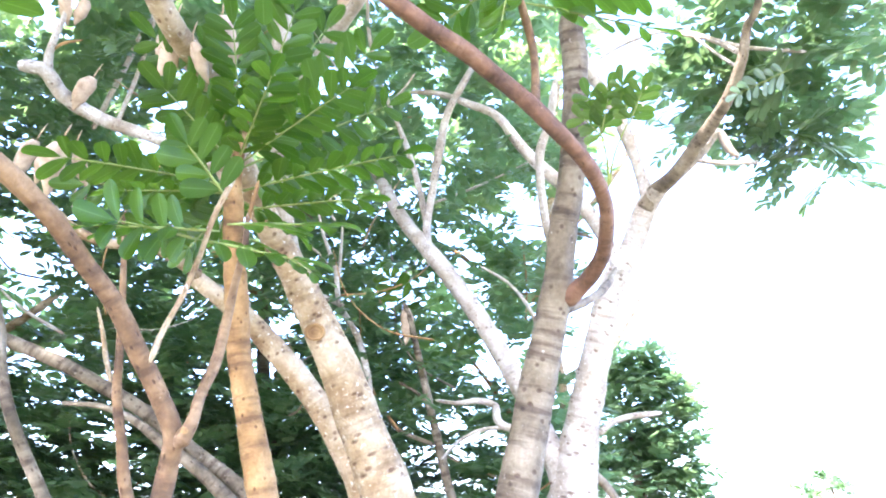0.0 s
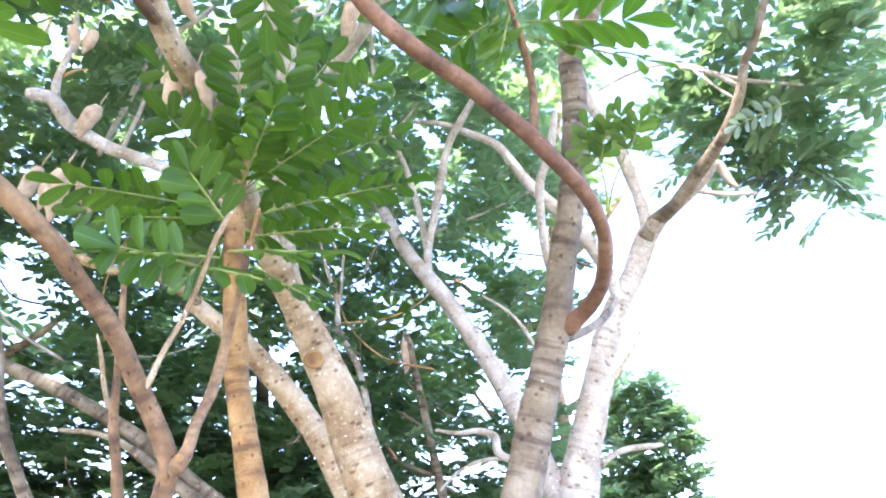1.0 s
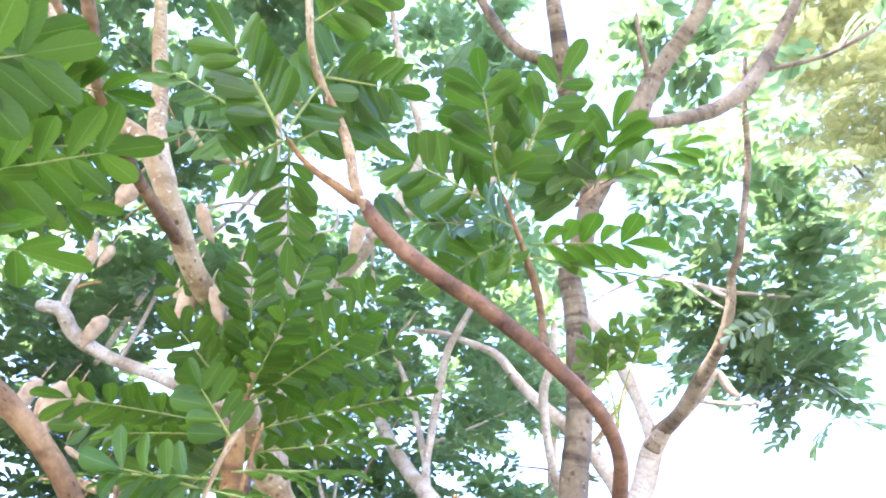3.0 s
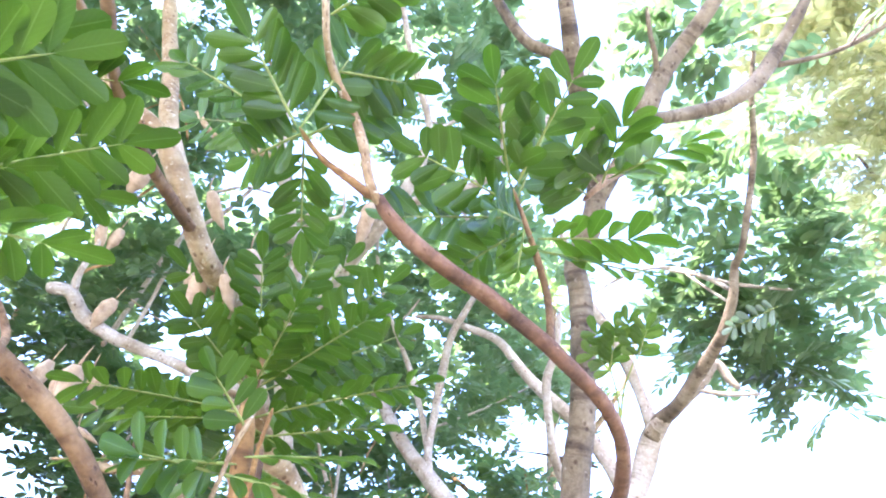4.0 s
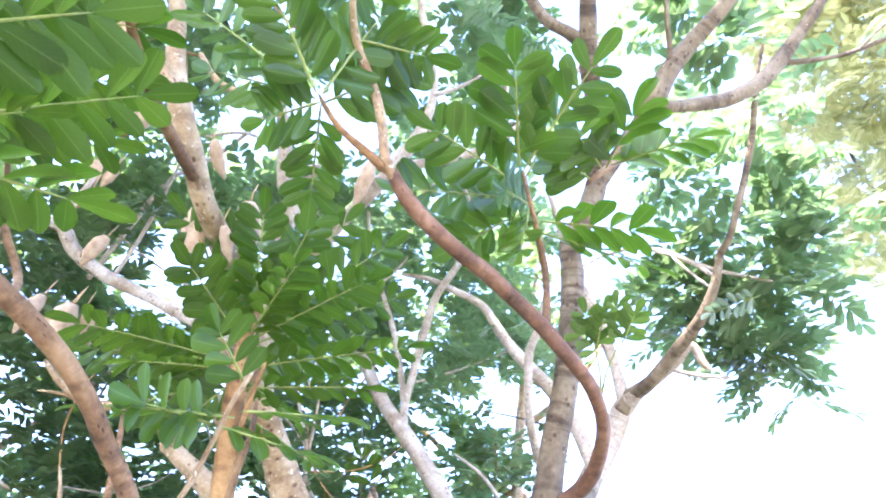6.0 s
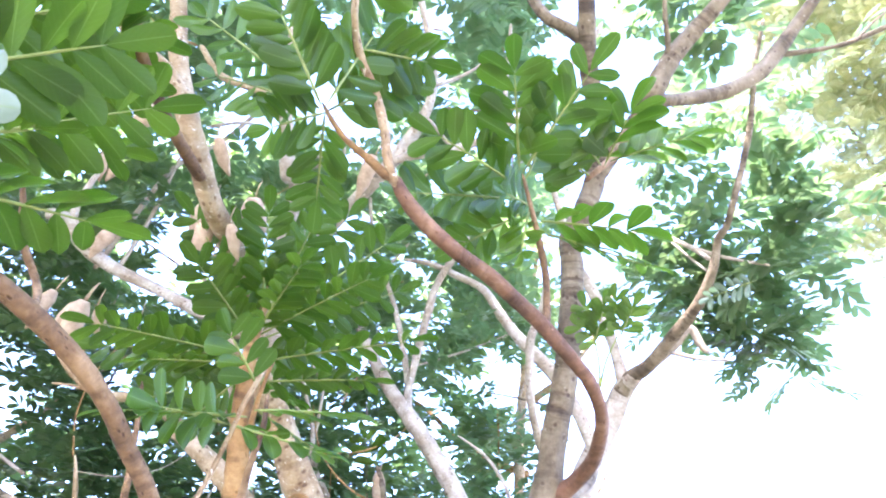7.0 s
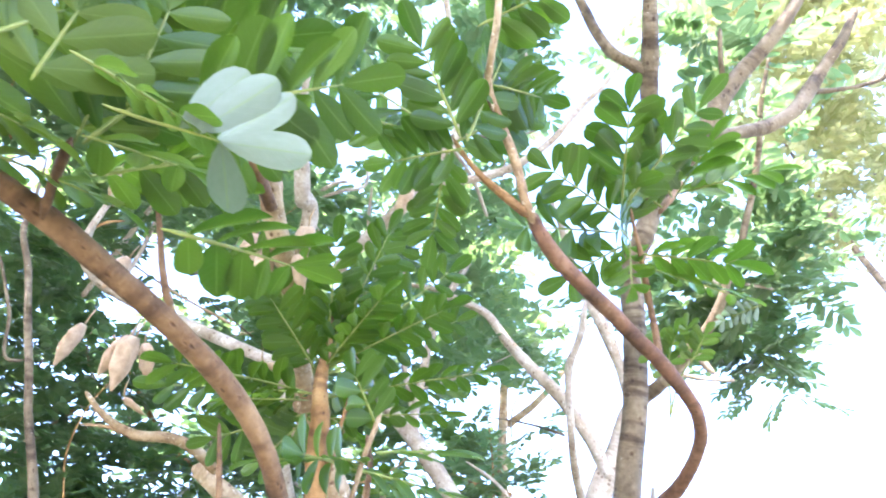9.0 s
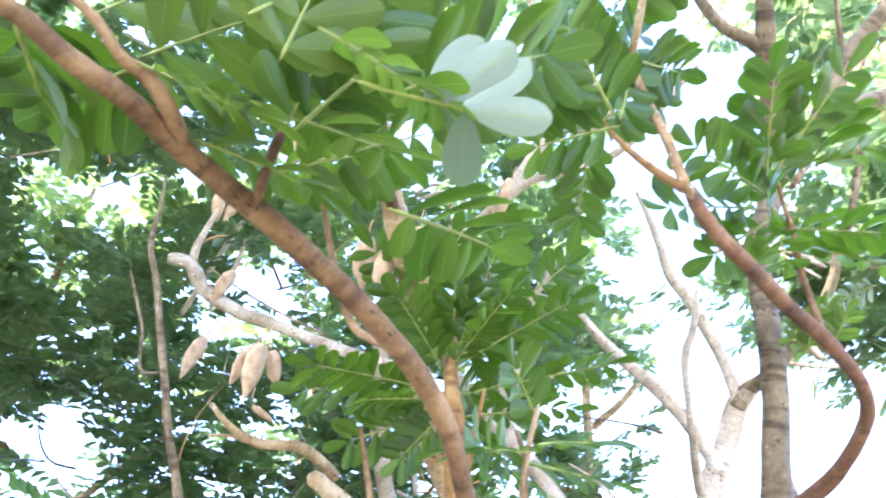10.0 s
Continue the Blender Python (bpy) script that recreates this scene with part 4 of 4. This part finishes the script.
limb(sap3_tree, "twig", grey_bark, (-0.09, 3.95, 2.19, 0.011), (-0.16, 3.98, 2.26, 0.009), (-0.26, 4.02, 2.32, 0.008))
near_leaf(sap3_tree, (-0.23, 3.81, 2.74), (-0.31, 3.76, 2.89), 3, 0.12, 0, YOUNG_LIT_LEAFLETS)

sap4_tree = thing("sapling", (-0.09, 4.02, 0), "thin pale grey forked sapling with bare twigs", "sapling")
limb(sap4_tree, "stem", ashen_bark, (-0.09, 4.02, -0.05, 0.029), (-0.17, 3.99, 0.76, 0.022), (-0.31, 3.94, 1.46, 0.020), (-0.40, 3.91, 1.98, 0.020), (-0.44, 3.84, 2.38, 0.020), (-0.50, 3.79, 2.56, 0.018), (-0.59, 3.73, 2.71, 0.017), (-0.62, 3.67, 2.90, 0.013), (-0.68, 3.59, 3.07, 0.010), (-0.72, 3.52, 3.22, 0.007))
limb(sap4_tree, "twig", ashen_bark, (-0.60, 3.69, 2.85, 0.010), (-0.59, 3.64, 2.99, 0.009), (-0.58, 3.58, 3.14, 0.007))
limb(sap4_tree, "twig", ashen_bark, (-0.56, 3.74, 2.70, 0.013), (-0.65, 3.72, 2.74, 0.013), (-0.72, 3.69, 2.77, 0.011))
limb(sap4_tree, "twig", ashen_bark, (-0.63, 3.66, 2.89, 0.007), (-0.71, 3.62, 2.98, 0.007), (-0.79, 3.58, 3.04, 0.006))

sap5_tree = thing("sapling", (-0.62, 2.55, 0), "thin bare grey-brown sapling stem with a side shoot", "sapling")
limb(sap5_tree, "stem", grey_bark, (-0.62, 2.55, -0.05, 0.026), (-0.80, 2.34, 0.66, 0.020), (-1.07, 2.02, 1.53, 0.018), (-1.10, 1.97, 1.63, 0.017), (-1.14, 1.93, 1.72, 0.017), (-1.18, 1.87, 1.84, 0.016), (-1.35, 1.98, 2.14, 0.014), (-1.38, 1.94, 2.26, 0.013), (-1.42, 1.90, 2.39, 0.012), (-1.45, 1.85, 2.53, 0.011), (-1.48, 1.79, 2.67, 0.011), (-1.51, 1.74, 2.81, 0.010), (-1.53, 1.68, 2.89, 0.009), (-1.52, 1.64, 3.02, 0.006), (-1.52, 1.61, 3.14, 0.003))
limb(sap5_tree, "twig", grey_bark, (-1.48, 1.89, 2.57, 0.005), (-1.52, 1.88, 2.56, 0.005), (-1.54, 1.81, 2.68, 0.005), (-1.56, 1.76, 2.75, 0.005), (-1.58, 1.70, 2.82, 0.004))


# ---- seed pods ----
hang_pod((-1.43, 2.31, 3.24), (-1.51, 2.35, 3.11), 0.052)
hang_pod((-1.51, 2.12, 3.50), (-1.51, 2.20, 3.41), 0.039)
hang_pod((-1.44, 2.16, 3.51), (-1.49, 2.21, 3.42), 0.034)
hang_pod((-1.19, 1.83, 2.64), (-1.26, 1.87, 2.52), 0.045)
hang_pod((-1.16, 1.79, 2.62), (-1.21, 1.85, 2.47), 0.048)
hang_pod((-1.15, 1.85, 2.63), (-1.12, 1.91, 2.53), 0.039)
hang_pod((-1.41, 2.04, 2.78), (-1.48, 2.08, 2.64), 0.043)
hang_pod((-0.87, 1.73, 2.98), (-0.88, 1.82, 2.84), 0.045)
hang_pod((-0.86, 1.69, 2.97), (-0.85, 1.78, 2.84), 0.043)
hang_pod((-0.81, 1.66, 2.96), (-0.77, 1.77, 2.81), 0.043)
hang_pod((-0.69, 1.69, 3.02), (-0.68, 1.80, 2.87), 0.06)
hang_pod((-0.76, 1.82, 2.82), (-0.72, 1.90, 2.69), 0.052)
hang_pod((-0.73, 1.84, 2.80), (-0.69, 1.89, 2.71), 0.043)
hang_pod((-0.79, 1.93, 2.62), (-0.67, 1.94, 2.61), 0.03)
hang_pod((-0.73, 1.94, 2.60), (-0.66, 1.98, 2.52), 0.026)
hang_pod((-0.83, 1.56, 3.16), (-0.78, 1.65, 3.07), 0.039)
hang_pod((-0.32, 1.87, 3.42), (-0.39, 1.99, 3.28), 0.043)
hang_pod((-0.21, 3.82, 2.72), (-0.22, 3.88, 2.51), 0.052)
hang_pod((-1.21, 2.00, 2.51), (-1.14, 2.03, 2.47), 0.026)
hang_pod((-0.80, 1.62, 2.86), (-0.81, 1.69, 2.73), 0.043)
hang_pod((-0.71, 1.56, 2.81), (-0.67, 1.63, 2.72), 0.034)
hang_pod((-1.09, 1.58, 3.30), (-1.14, 1.64, 3.21), 0.047)
hang_pod((-0.67, 1.91, 2.42), (-0.66, 1.95, 2.32), 0.047)

# ---- foliage masses of the pale sunlit tree, of a tree at the clearing's edge and of one coloured as in full sun ----
white_masses, edge_masses, sunny_masses = [], [], []


def mass(into, place, radius, count):
    into.append((Vector(place), radius, count))


def crown(tree, masses, mat, seed, leaves=3, length=0.13, blade=FAR_BLADE):
    """Leafy shoots filling rounded masses, with gaps and an uneven outline."""
    rng = random.Random(seed)
    out = []
    for place, radius, count in masses:
        for _ in range(count):
            way = Vector((rng.gauss(0, 1), rng.gauss(0, 1), rng.gauss(0, 1))).normalized()
            spot = place + way * max(0.04, radius - 0.8 * length) * rng.uniform(0.1, 1.0) ** 0.5 - tree.matrix_world.translation
            out += leaves_in(rng, spot, way, leaves, length)
    ob = part("crown", blades_mesh("crown", blade, out), mat, tree)
    return tagged(ob, kind="stuff")


mass(white_masses, (1.88, 3.03, 3.36), 0.27, 17)
mass(white_masses, (1.75, 2.91, 3.46), 0.21, 11)
mass(white_masses, (1.95, 2.94, 3.42), 0.21, 10)
mass(white_masses, (1.67, 2.95, 3.45), 0.21, 5)
mass(white_masses, (1.32, 3.08, 3.73), 0.25, 7)
mass(white_masses, (1.23, 3.24, 3.74), 0.19, 4)
mass(white_masses, (1.45, 3.24, 3.61), 0.19, 4)
mass(white_masses, (1.49, 2.96, 3.59), 0.19, 4)
mass(white_masses, (1.33, 2.60, 3.77), 0.18, 4)
mass(white_masses, (1.34, 2.79, 3.72), 0.21, 5)
mass(white_masses, (1.56, 2.41, 3.67), 0.26, 8)
mass(white_masses, (1.74, 2.39, 3.55), 0.21, 6)
mass(white_masses, (1.54, 2.58, 3.66), 0.21, 5)
mass(white_masses, (1.73, 2.67, 3.59), 0.21, 6)
mass(white_masses, (1.79, 2.29, 3.61), 0.17, 3)
mass(white_masses, (1.88, 2.48, 3.49), 0.13, 2)
mass(white_masses, (1.56, 2.76, 3.61), 0.21, 4)
mass(white_masses, (1.30, 3.15, 4.02), 0.13, 2)
mass(white_masses, (1.22, 2.10, 4.07), 0.19, 5)
mass(white_masses, (1.40, 1.98, 4.06), 0.17, 4)
mass(white_masses, (1.59, 2.05, 4.03), 0.16, 3)
mass(white_masses, (1.36, 2.26, 3.99), 0.21, 5)
mass(white_masses, (1.19, 2.40, 4.11), 0.18, 4)
mass(white_masses, (1.11, 2.57, 4.13), 0.14, 3)
mass(white_masses, (1.24, 1.52, 4.03), 0.17, 3)
mass(white_masses, (1.08, 1.46, 4.02), 0.16, 3)
mass(white_masses, (1.00, 1.51, 4.15), 0.11, 2)
mass(white_masses, (1.71, 2.18, 3.82), 0.18, 4)
mass(white_masses, (1.89, 2.29, 3.74), 0.15, 3)
mass(white_masses, (1.07, 2.80, 4.07), 0.13, 2)
mass(white_masses, (1.35, 1.16, 3.62), 0.15, 3)
mass(white_masses, (1.61, 2.34, 3.72), 0.21, 5)
mass(white_masses, (0.15, 1.95, 4.61), 0.21, 4)
mass(white_masses, (0.39, 2.22, 4.65), 0.19, 3)
mass(white_masses, (0.86, 2.14, 4.61), 0.17, 3)
mass(white_masses, (0.27, 2.52, 4.71), 0.17, 2)
mass(white_masses, (0.98, 1.51, 4.22), 0.14, 3)
crown(white_tree, white_masses, leaf_far, 5, 2, 0.085)
mass(edge_masses, (1.94, 7.06, 3.19), 0.28, 14)
mass(edge_masses, (2.10, 7.05, 3.01), 0.31, 16)
mass(edge_masses, (2.18, 7.11, 2.55), 0.37, 22)
mass(edge_masses, (2.25, 7.13, 2.16), 0.34, 18)
mass(edge_masses, (1.97, 7.23, 1.90), 0.44, 22)
mass(edge_masses, (1.79, 7.23, 2.45), 0.34, 16)
mass(edge_masses, (2.39, 7.10, 1.79), 0.31, 12)
mass(edge_masses, (2.35, 7.02, 2.77), 0.22, 8)
mass(edge_masses, (1.64, 7.31, 1.90), 0.37, 14)
edge_tree = thing("tree", (2.03, 7.21, 0), "dense green tree at the edge of the clearing", "tree", "trees behind")
limb(edge_tree, "trunk", grey_bark, (2.03, 7.21, -0.05, 0.13), (2.03, 7.21, 0.8, 0.1), (1.98, 7.16, 1.6, 0.07), (1.93, 7.21, 2.4, 0.02))
crown(edge_tree, edge_masses, leaf_far, 6, 4, 0.11)
mass(sunny_masses, (4.46, 4.36, 8.00), 1.12, 94)
mass(sunny_masses, (4.75, 5.13, 7.17), 0.97, 78)
mass(sunny_masses, (4.95, 5.69, 6.39), 0.67, 40)
mass(sunny_masses, (4.00, 4.09, 8.46), 0.82, 46)
mass(sunny_masses, (5.06, 4.05, 7.75), 1.20, 78)
mass(sunny_masses, (4.37, 3.38, 8.62), 1.27, 94)
mass(sunny_masses, (5.30, 4.87, 6.89), 0.97, 55)
mass(sunny_masses, (3.61, 3.45, 9.01), 1.12, 63)
sunny_tree = thing("tree", (6.6, 5.6, 0), "tall tree with leaves coloured pale yellow-green as if in full sun", "tree", "trees behind")
limb(sunny_tree, "trunk", grey_bark, (6.6, 5.6, -0.05, 0.2), (6.5, 5.5, 2.0, 0.16), (6.2, 5.4, 5.0, 0.11), (6.0, 5.2, 7.5, 0.06), (5.8, 5.0, 9.5, 0.02))
limb(sunny_tree, "limb", grey_bark, (6.4, 5.45, 3.4, 0.07), (5.6, 5.3, 5.2, 0.05), (5.0, 5.2, 6.6, 0.03), (4.6, 5.0, 7.6, 0.012))
limb(sunny_tree, "limb", pale_bark, (6.3, 5.4, 4.4, 0.06), (6.0, 4.6, 5.4, 0.04), (5.6, 4.0, 6.4, 0.025), (5.3, 3.6, 7.2, 0.01))
crown(sunny_tree, sunny_masses, leaf_sun_tint, 7, 2, 0.12, COARSE_BLADE)

# ---- the canopy of the trees behind ----
openings = []
HEART = Vector((-0.3, -0.05, 1.58))


def opening(place, radius):
    """A gap in the canopy through which the sky shows."""
    way = Vector(place) - HEART
    openings.append((way.normalized(), radius / way.length))


opening((-1.73, 2.80, 5.96), 0.19)
opening((-3.27, 4.06, 4.23), 0.15)
opening((-3.17, 4.57, 3.30), 0.17)
opening((-3.37, 3.53, 4.84), 0.17)
opening((-1.36, 3.15, 4.73), 0.27)
opening((-1.86, 3.16, 4.47), 0.16)
opening((-1.73, 3.68, 3.87), 0.25)
opening((-0.13, 2.97, 5.14), 0.22)
opening((-0.03, 2.69, 5.36), 0.18)
opening((0.15, 3.07, 5.04), 0.16)
opening((1.20, 3.60, 4.20), 0.22)
opening((1.49, 2.51, 5.15), 0.20)
opening((0.67, 3.77, 4.16), 0.16)
opening((0.64, 4.22, 3.34), 0.18)
opening((0.36, 4.18, 3.51), 0.13)
opening((-0.52, 4.11, 3.65), 0.13)
opening((-0.49, 4.32, 3.19), 0.11)
opening((-1.39, 2.40, 5.34), 0.14)
opening((-1.13, 3.29, 4.67), 0.12)
opening((-1.76, 3.67, 3.90), 0.24)
opening((-2.45, 3.81, 2.81), 0.24)
opening((0.27, 4.59, 2.54), 0.22)
opening((0.62, 4.23, 3.51), 0.16)
opening((-0.32, 3.98, 4.03), 0.13)
opening((-0.02, 4.31, 3.42), 0.15)
opening((-1.66, 4.06, 3.23), 0.10)
opening((-0.48, 4.36, 3.23), 0.10)
opening((-1.41, 3.79, 4.09), 0.22)
opening((-1.75, 3.68, 4.14), 0.20)
opening((-0.63, 2.63, 5.42), 0.20)
opening((0.64, 3.15, 4.71), 0.14)
opening((-2.47, 3.99, 2.96), 0.20)
opening((-1.32, 4.19, 3.32), 0.11)


def in_gap(way):
    return any((way - axis).length < size * (1 + 0.35 * noise.noise(way * 14)) for axis, size in openings)


def chink(way):
    """Small scattered chinks of sky between the shoots."""
    return noise.noise(way * 22 + Vector((4, 2, 9))) < -0.14


def open_sky(turn, height):
    """The clearing, where no leaves hang: turn clockwise from straight ahead, height above the horizon."""
    edge = 14 + 1.5 * math.sin(height * 0.35)
    return turn > edge and height < 27 + 2 * math.sin(turn * 0.3) and turn < 115


NAMES = ("dense green tree behind the trunks", "leafy tree with dark glossy foliage behind", "tree with layered pinnate foliage behind")
rng = random.Random(21)
SECTORS = [(-95, -62), (-62, -40), (-40, -22), (-22, -6), (-6, 17)]
for number, (left, right) in enumerate(SECTORS):
    middle = radians((left + right) / 2)
    if number in (2, 4):
        middle = radians(-36 if number == 2 else 10.3)
    stem = Vector((math.sin(middle) * 5.4, math.cos(middle) * 5.4, 0))
    tree = thing("tree", stem, NAMES[number % 3], "tree", "trees behind")
    top = 4.6
    limb(tree, "trunk", grey_bark if number % 2 else pale_bark, (stem.x, stem.y, -0.05, 0.08), (stem.x + 0.1, stem.y, 1.4, 0.06),
         (stem.x - 0.1, stem.y - 0.1, 3.0, 0.045), (stem.x, stem.y - 0.2, top, 0.03), (stem.x + 0.1, stem.y - 0.3, top + 0.9, 0.008))
    for k in range(4):
        h = 2.0 + 0.6 * k
        reach = rng.uniform(0.9, 1.7)
        a = middle + rng.uniform(-1.5, 1.5) + (math.pi / 2 if k % 2 else -math.pi / 2)
        e = Vector((stem.x + math.sin(a) * reach, stem.y + math.cos(a) * reach * 0.5 - 0.4, h + rng.uniform(0.6, 1.3)))
        limb(tree, "limb", pale_bark if k % 2 else tan_bark, (stem.x, stem.y, h, 0.035), ((stem.x * 2 + e.x) / 3, (stem.y * 2 + e.y) / 3, h + 0.15, 0.028),
             ((stem.x + 2 * e.x) / 3 + 0.05, (stem.y + 2 * e.y) / 3, h + 0.5, 0.018), (e.x, e.y, e.z, 0.007))
    for k in range(24):
        turn, height = rng.uniform(left, right), rng.uniform(3, 56)
        if open_sky(turn, height):
            continue
        t, h = radians(turn), radians(height)
        way = Vector((math.sin(t) * math.cos(h), math.cos(t) * math.cos(h), math.sin(h)))
        p = HEART + way * rng.uniform(3.8, 5.0)
        d = Vector((rng.uniform(-1, 1), rng.uniform(-0.6, 0.3), rng.uniform(0.2, 1.2))).normalized() * rng.uniform(0.25, 0.45)
        bow = Vector((rng.uniform(-0.12, 0.12), 0, rng.uniform(-0.12, 0.05)))
        r = rng.uniform(0.003, 0.008)
        limb(tree, "twig", rng.choice((pale_bark, ashen_bark, grey_bark, tan_bark)), (*(p - d), r * 1.3), (*(p - d * 0.4 + bow), r * 1.1), (*(p + d * 0.3 + bow), r * 0.8), (*(p + d), r * 0.4))
    out, deep = [], []
    wide = right - left
    for k in range(int(wide * (26 if right < -60 else 70 if right < -20 else 64))):
        turn, height = rng.uniform(left, right), math.degrees(math.asin(rng.uniform(-0.14, 0.98)))
        if rng.random() < (height - (30 if turn < -20 else 22)) / 105:
            continue
        a, h = radians(turn), radians(height)
        way = Vector((math.sin(a) * math.cos(h), math.cos(a) * math.cos(h), math.sin(h)))
        far = rng.uniform(3.95, 5.5)
        if open_sky(turn, height) or in_gap(way) or (height > 10 and chink(way)) or noise.noise(way * 5.5 + Vector((3, 1, 7))) < -0.36:
            continue
        spot = HEART + way * far
        if spot.z < 0.4:
            continue
        out += leaves_in(rng, spot - stem, Vector((0, 0, 0.3)), rng.choice((2, 3, 3, 4)), 0.074)
    for k in range(int(wide * (6 if right < -60 else 27 if right < -20 else 31))):        # the deeper, lower foliage
        turn, height = rng.uniform(left, right), rng.uniform(-9, 14) if rng.random() < 0.62 else rng.uniform(14, 40)
        a, h = radians(turn), radians(height)
        way = Vector((math.sin(a) * math.cos(h), math.cos(a) * math.cos(h), math.sin(h)))
        spot = HEART + way * rng.uniform(5.0, 6.8)
        if open_sky(turn + 2, height) or in_gap(way) or (height > 14 and chink(way)) or noise.noise(way * 6.5 + Vector((1, 5, 2))) < -0.42 or spot.z < 0.4:
            continue
        deep += leaves_in(rng, spot - stem, Vector((0, 0, 0.3)), 3, 0.12)
    tagged(part("crown", blades_mesh("crown", FAR_BLADE, out), leaf_far, tree), kind="stuff")
    tagged(part("inner_crown", blades_mesh("inner_crown", COARSE_BLADE, deep), leaf_inner, tree), kind="stuff")

# ---- unseen trees added behind and overhead, to close the place and block the sun ----
# added out of view: its crown keeps direct sun off the near leaves
shade_tree = thing("tree", (-2.4, -2.3, 0), "unseen spreading tree added overhead to shade the near leaves", "tree", "trees behind")
limb(shade_tree, "trunk", pale_bark, (-2.4, -2.3, -0.05, 0.15), (-2.3, -2.2, 2.0, 0.11), (-2.0, -1.8, 4.0, 0.08), (-1.6, -1.3, 5.6, 0.03))
limb(shade_tree, "limb", pale_bark, (-2.1, -2.0, 3.4, 0.06), (-1.2, -1.6, 4.6, 0.04), (0.0, -1.4, 5.4, 0.02), (0.8, -1.2, 5.8, 0.008))
shade_masses = []
for k in range(95):
    a, d = rng.uniform(0, 2 * math.pi), 2.7 * math.sqrt(rng.random())
    mass(shade_masses, (-1.3 + d * math.cos(a), -0.9 + d * math.sin(a), 5.7 + rng.uniform(-0.5, 0.5)), 0.45, 5)
# extra added leaves where the sun's rays to the near shoots pass
for k in range(24):
    mass(shade_masses, (-2.0 + rng.uniform(-0.8, 0.8), -0.4 + rng.uniform(-0.7, 0.7), 5.3 + rng.uniform(-0.4, 0.4)), 0.4, 5)
for k in range(9):
    mass(shade_masses, (-2.3 + rng.uniform(-0.5, 0.5), -1.9 + rng.uniform(-0.5, 0.5), 5.6 + rng.uniform(-0.3, 0.3)), 0.35, 5)
for k in range(12):
    mass(shade_masses, (-1.05 + rng.uniform(-0.5, 0.5), -1.05 + rng.uniform(-0.5, 0.5), 5.6 + rng.uniform(-0.3, 0.3)), 0.35, 5)
crown(shade_tree, shade_masses, leaf_far, 9, 3, 0.13, COARSE_BLADE)
# five trees added out of view, to close the place and dapple the sun
for number, (x, y) in enumerate(((-4.5, -3.5), (-1.0, -6.5), (4.5, -5.5), (-7.0, 0.5), (7.5, -1.0))):
    tree = thing("tree", (x, y, 0), "unseen leafy tree added on the near side of the clearing", "tree", "trees behind")
    limb(tree, "trunk", grey_bark, (x, y, -0.05, 0.14), (x + 0.1, y, 1.6, 0.11), (x, y + 0.1, 3.4, 0.08), (x + 0.2, y, 5.2, 0.02))
    out = []
    for k in range(100):
        way = Vector((rng.gauss(0, 1), rng.gauss(0, 1), rng.gauss(0, 0.8))).normalized()
        spot = Vector((0, 0, 4.6)) + way * rng.uniform(0.8, 2.4)
        if spot.z > 1.6:
            out += leaves_in(rng, spot, way, 3, 0.16)
    tagged(part("crown", blades_mesh("crown", COARSE_BLADE, out), leaf_far, tree), kind="stuff")

# a tree far off across the clearing
far_tree = thing("tree", (14.0, 26.0, 0), "pale hazy tree far across the clearing", "tree", "trees behind")
limb(far_tree, "trunk", grey_bark, (14.0, 26.0, -0.1, 0.2), (14.0, 26.0, 1.2, 0.16), (14.1, 26.0, 2.4, 0.06), (14.0, 26.0, 3.2, 0.02))
far_masses = [(Vector((14.0 + rng.uniform(-1.0, 1.0), 26.0 + rng.uniform(-1, 1), 2.6 + rng.uniform(-0.5, 0.5))), 0.45, 6) for _ in range(6)]
crown(far_tree, far_masses, leaf_far, 8, 3, 0.2)
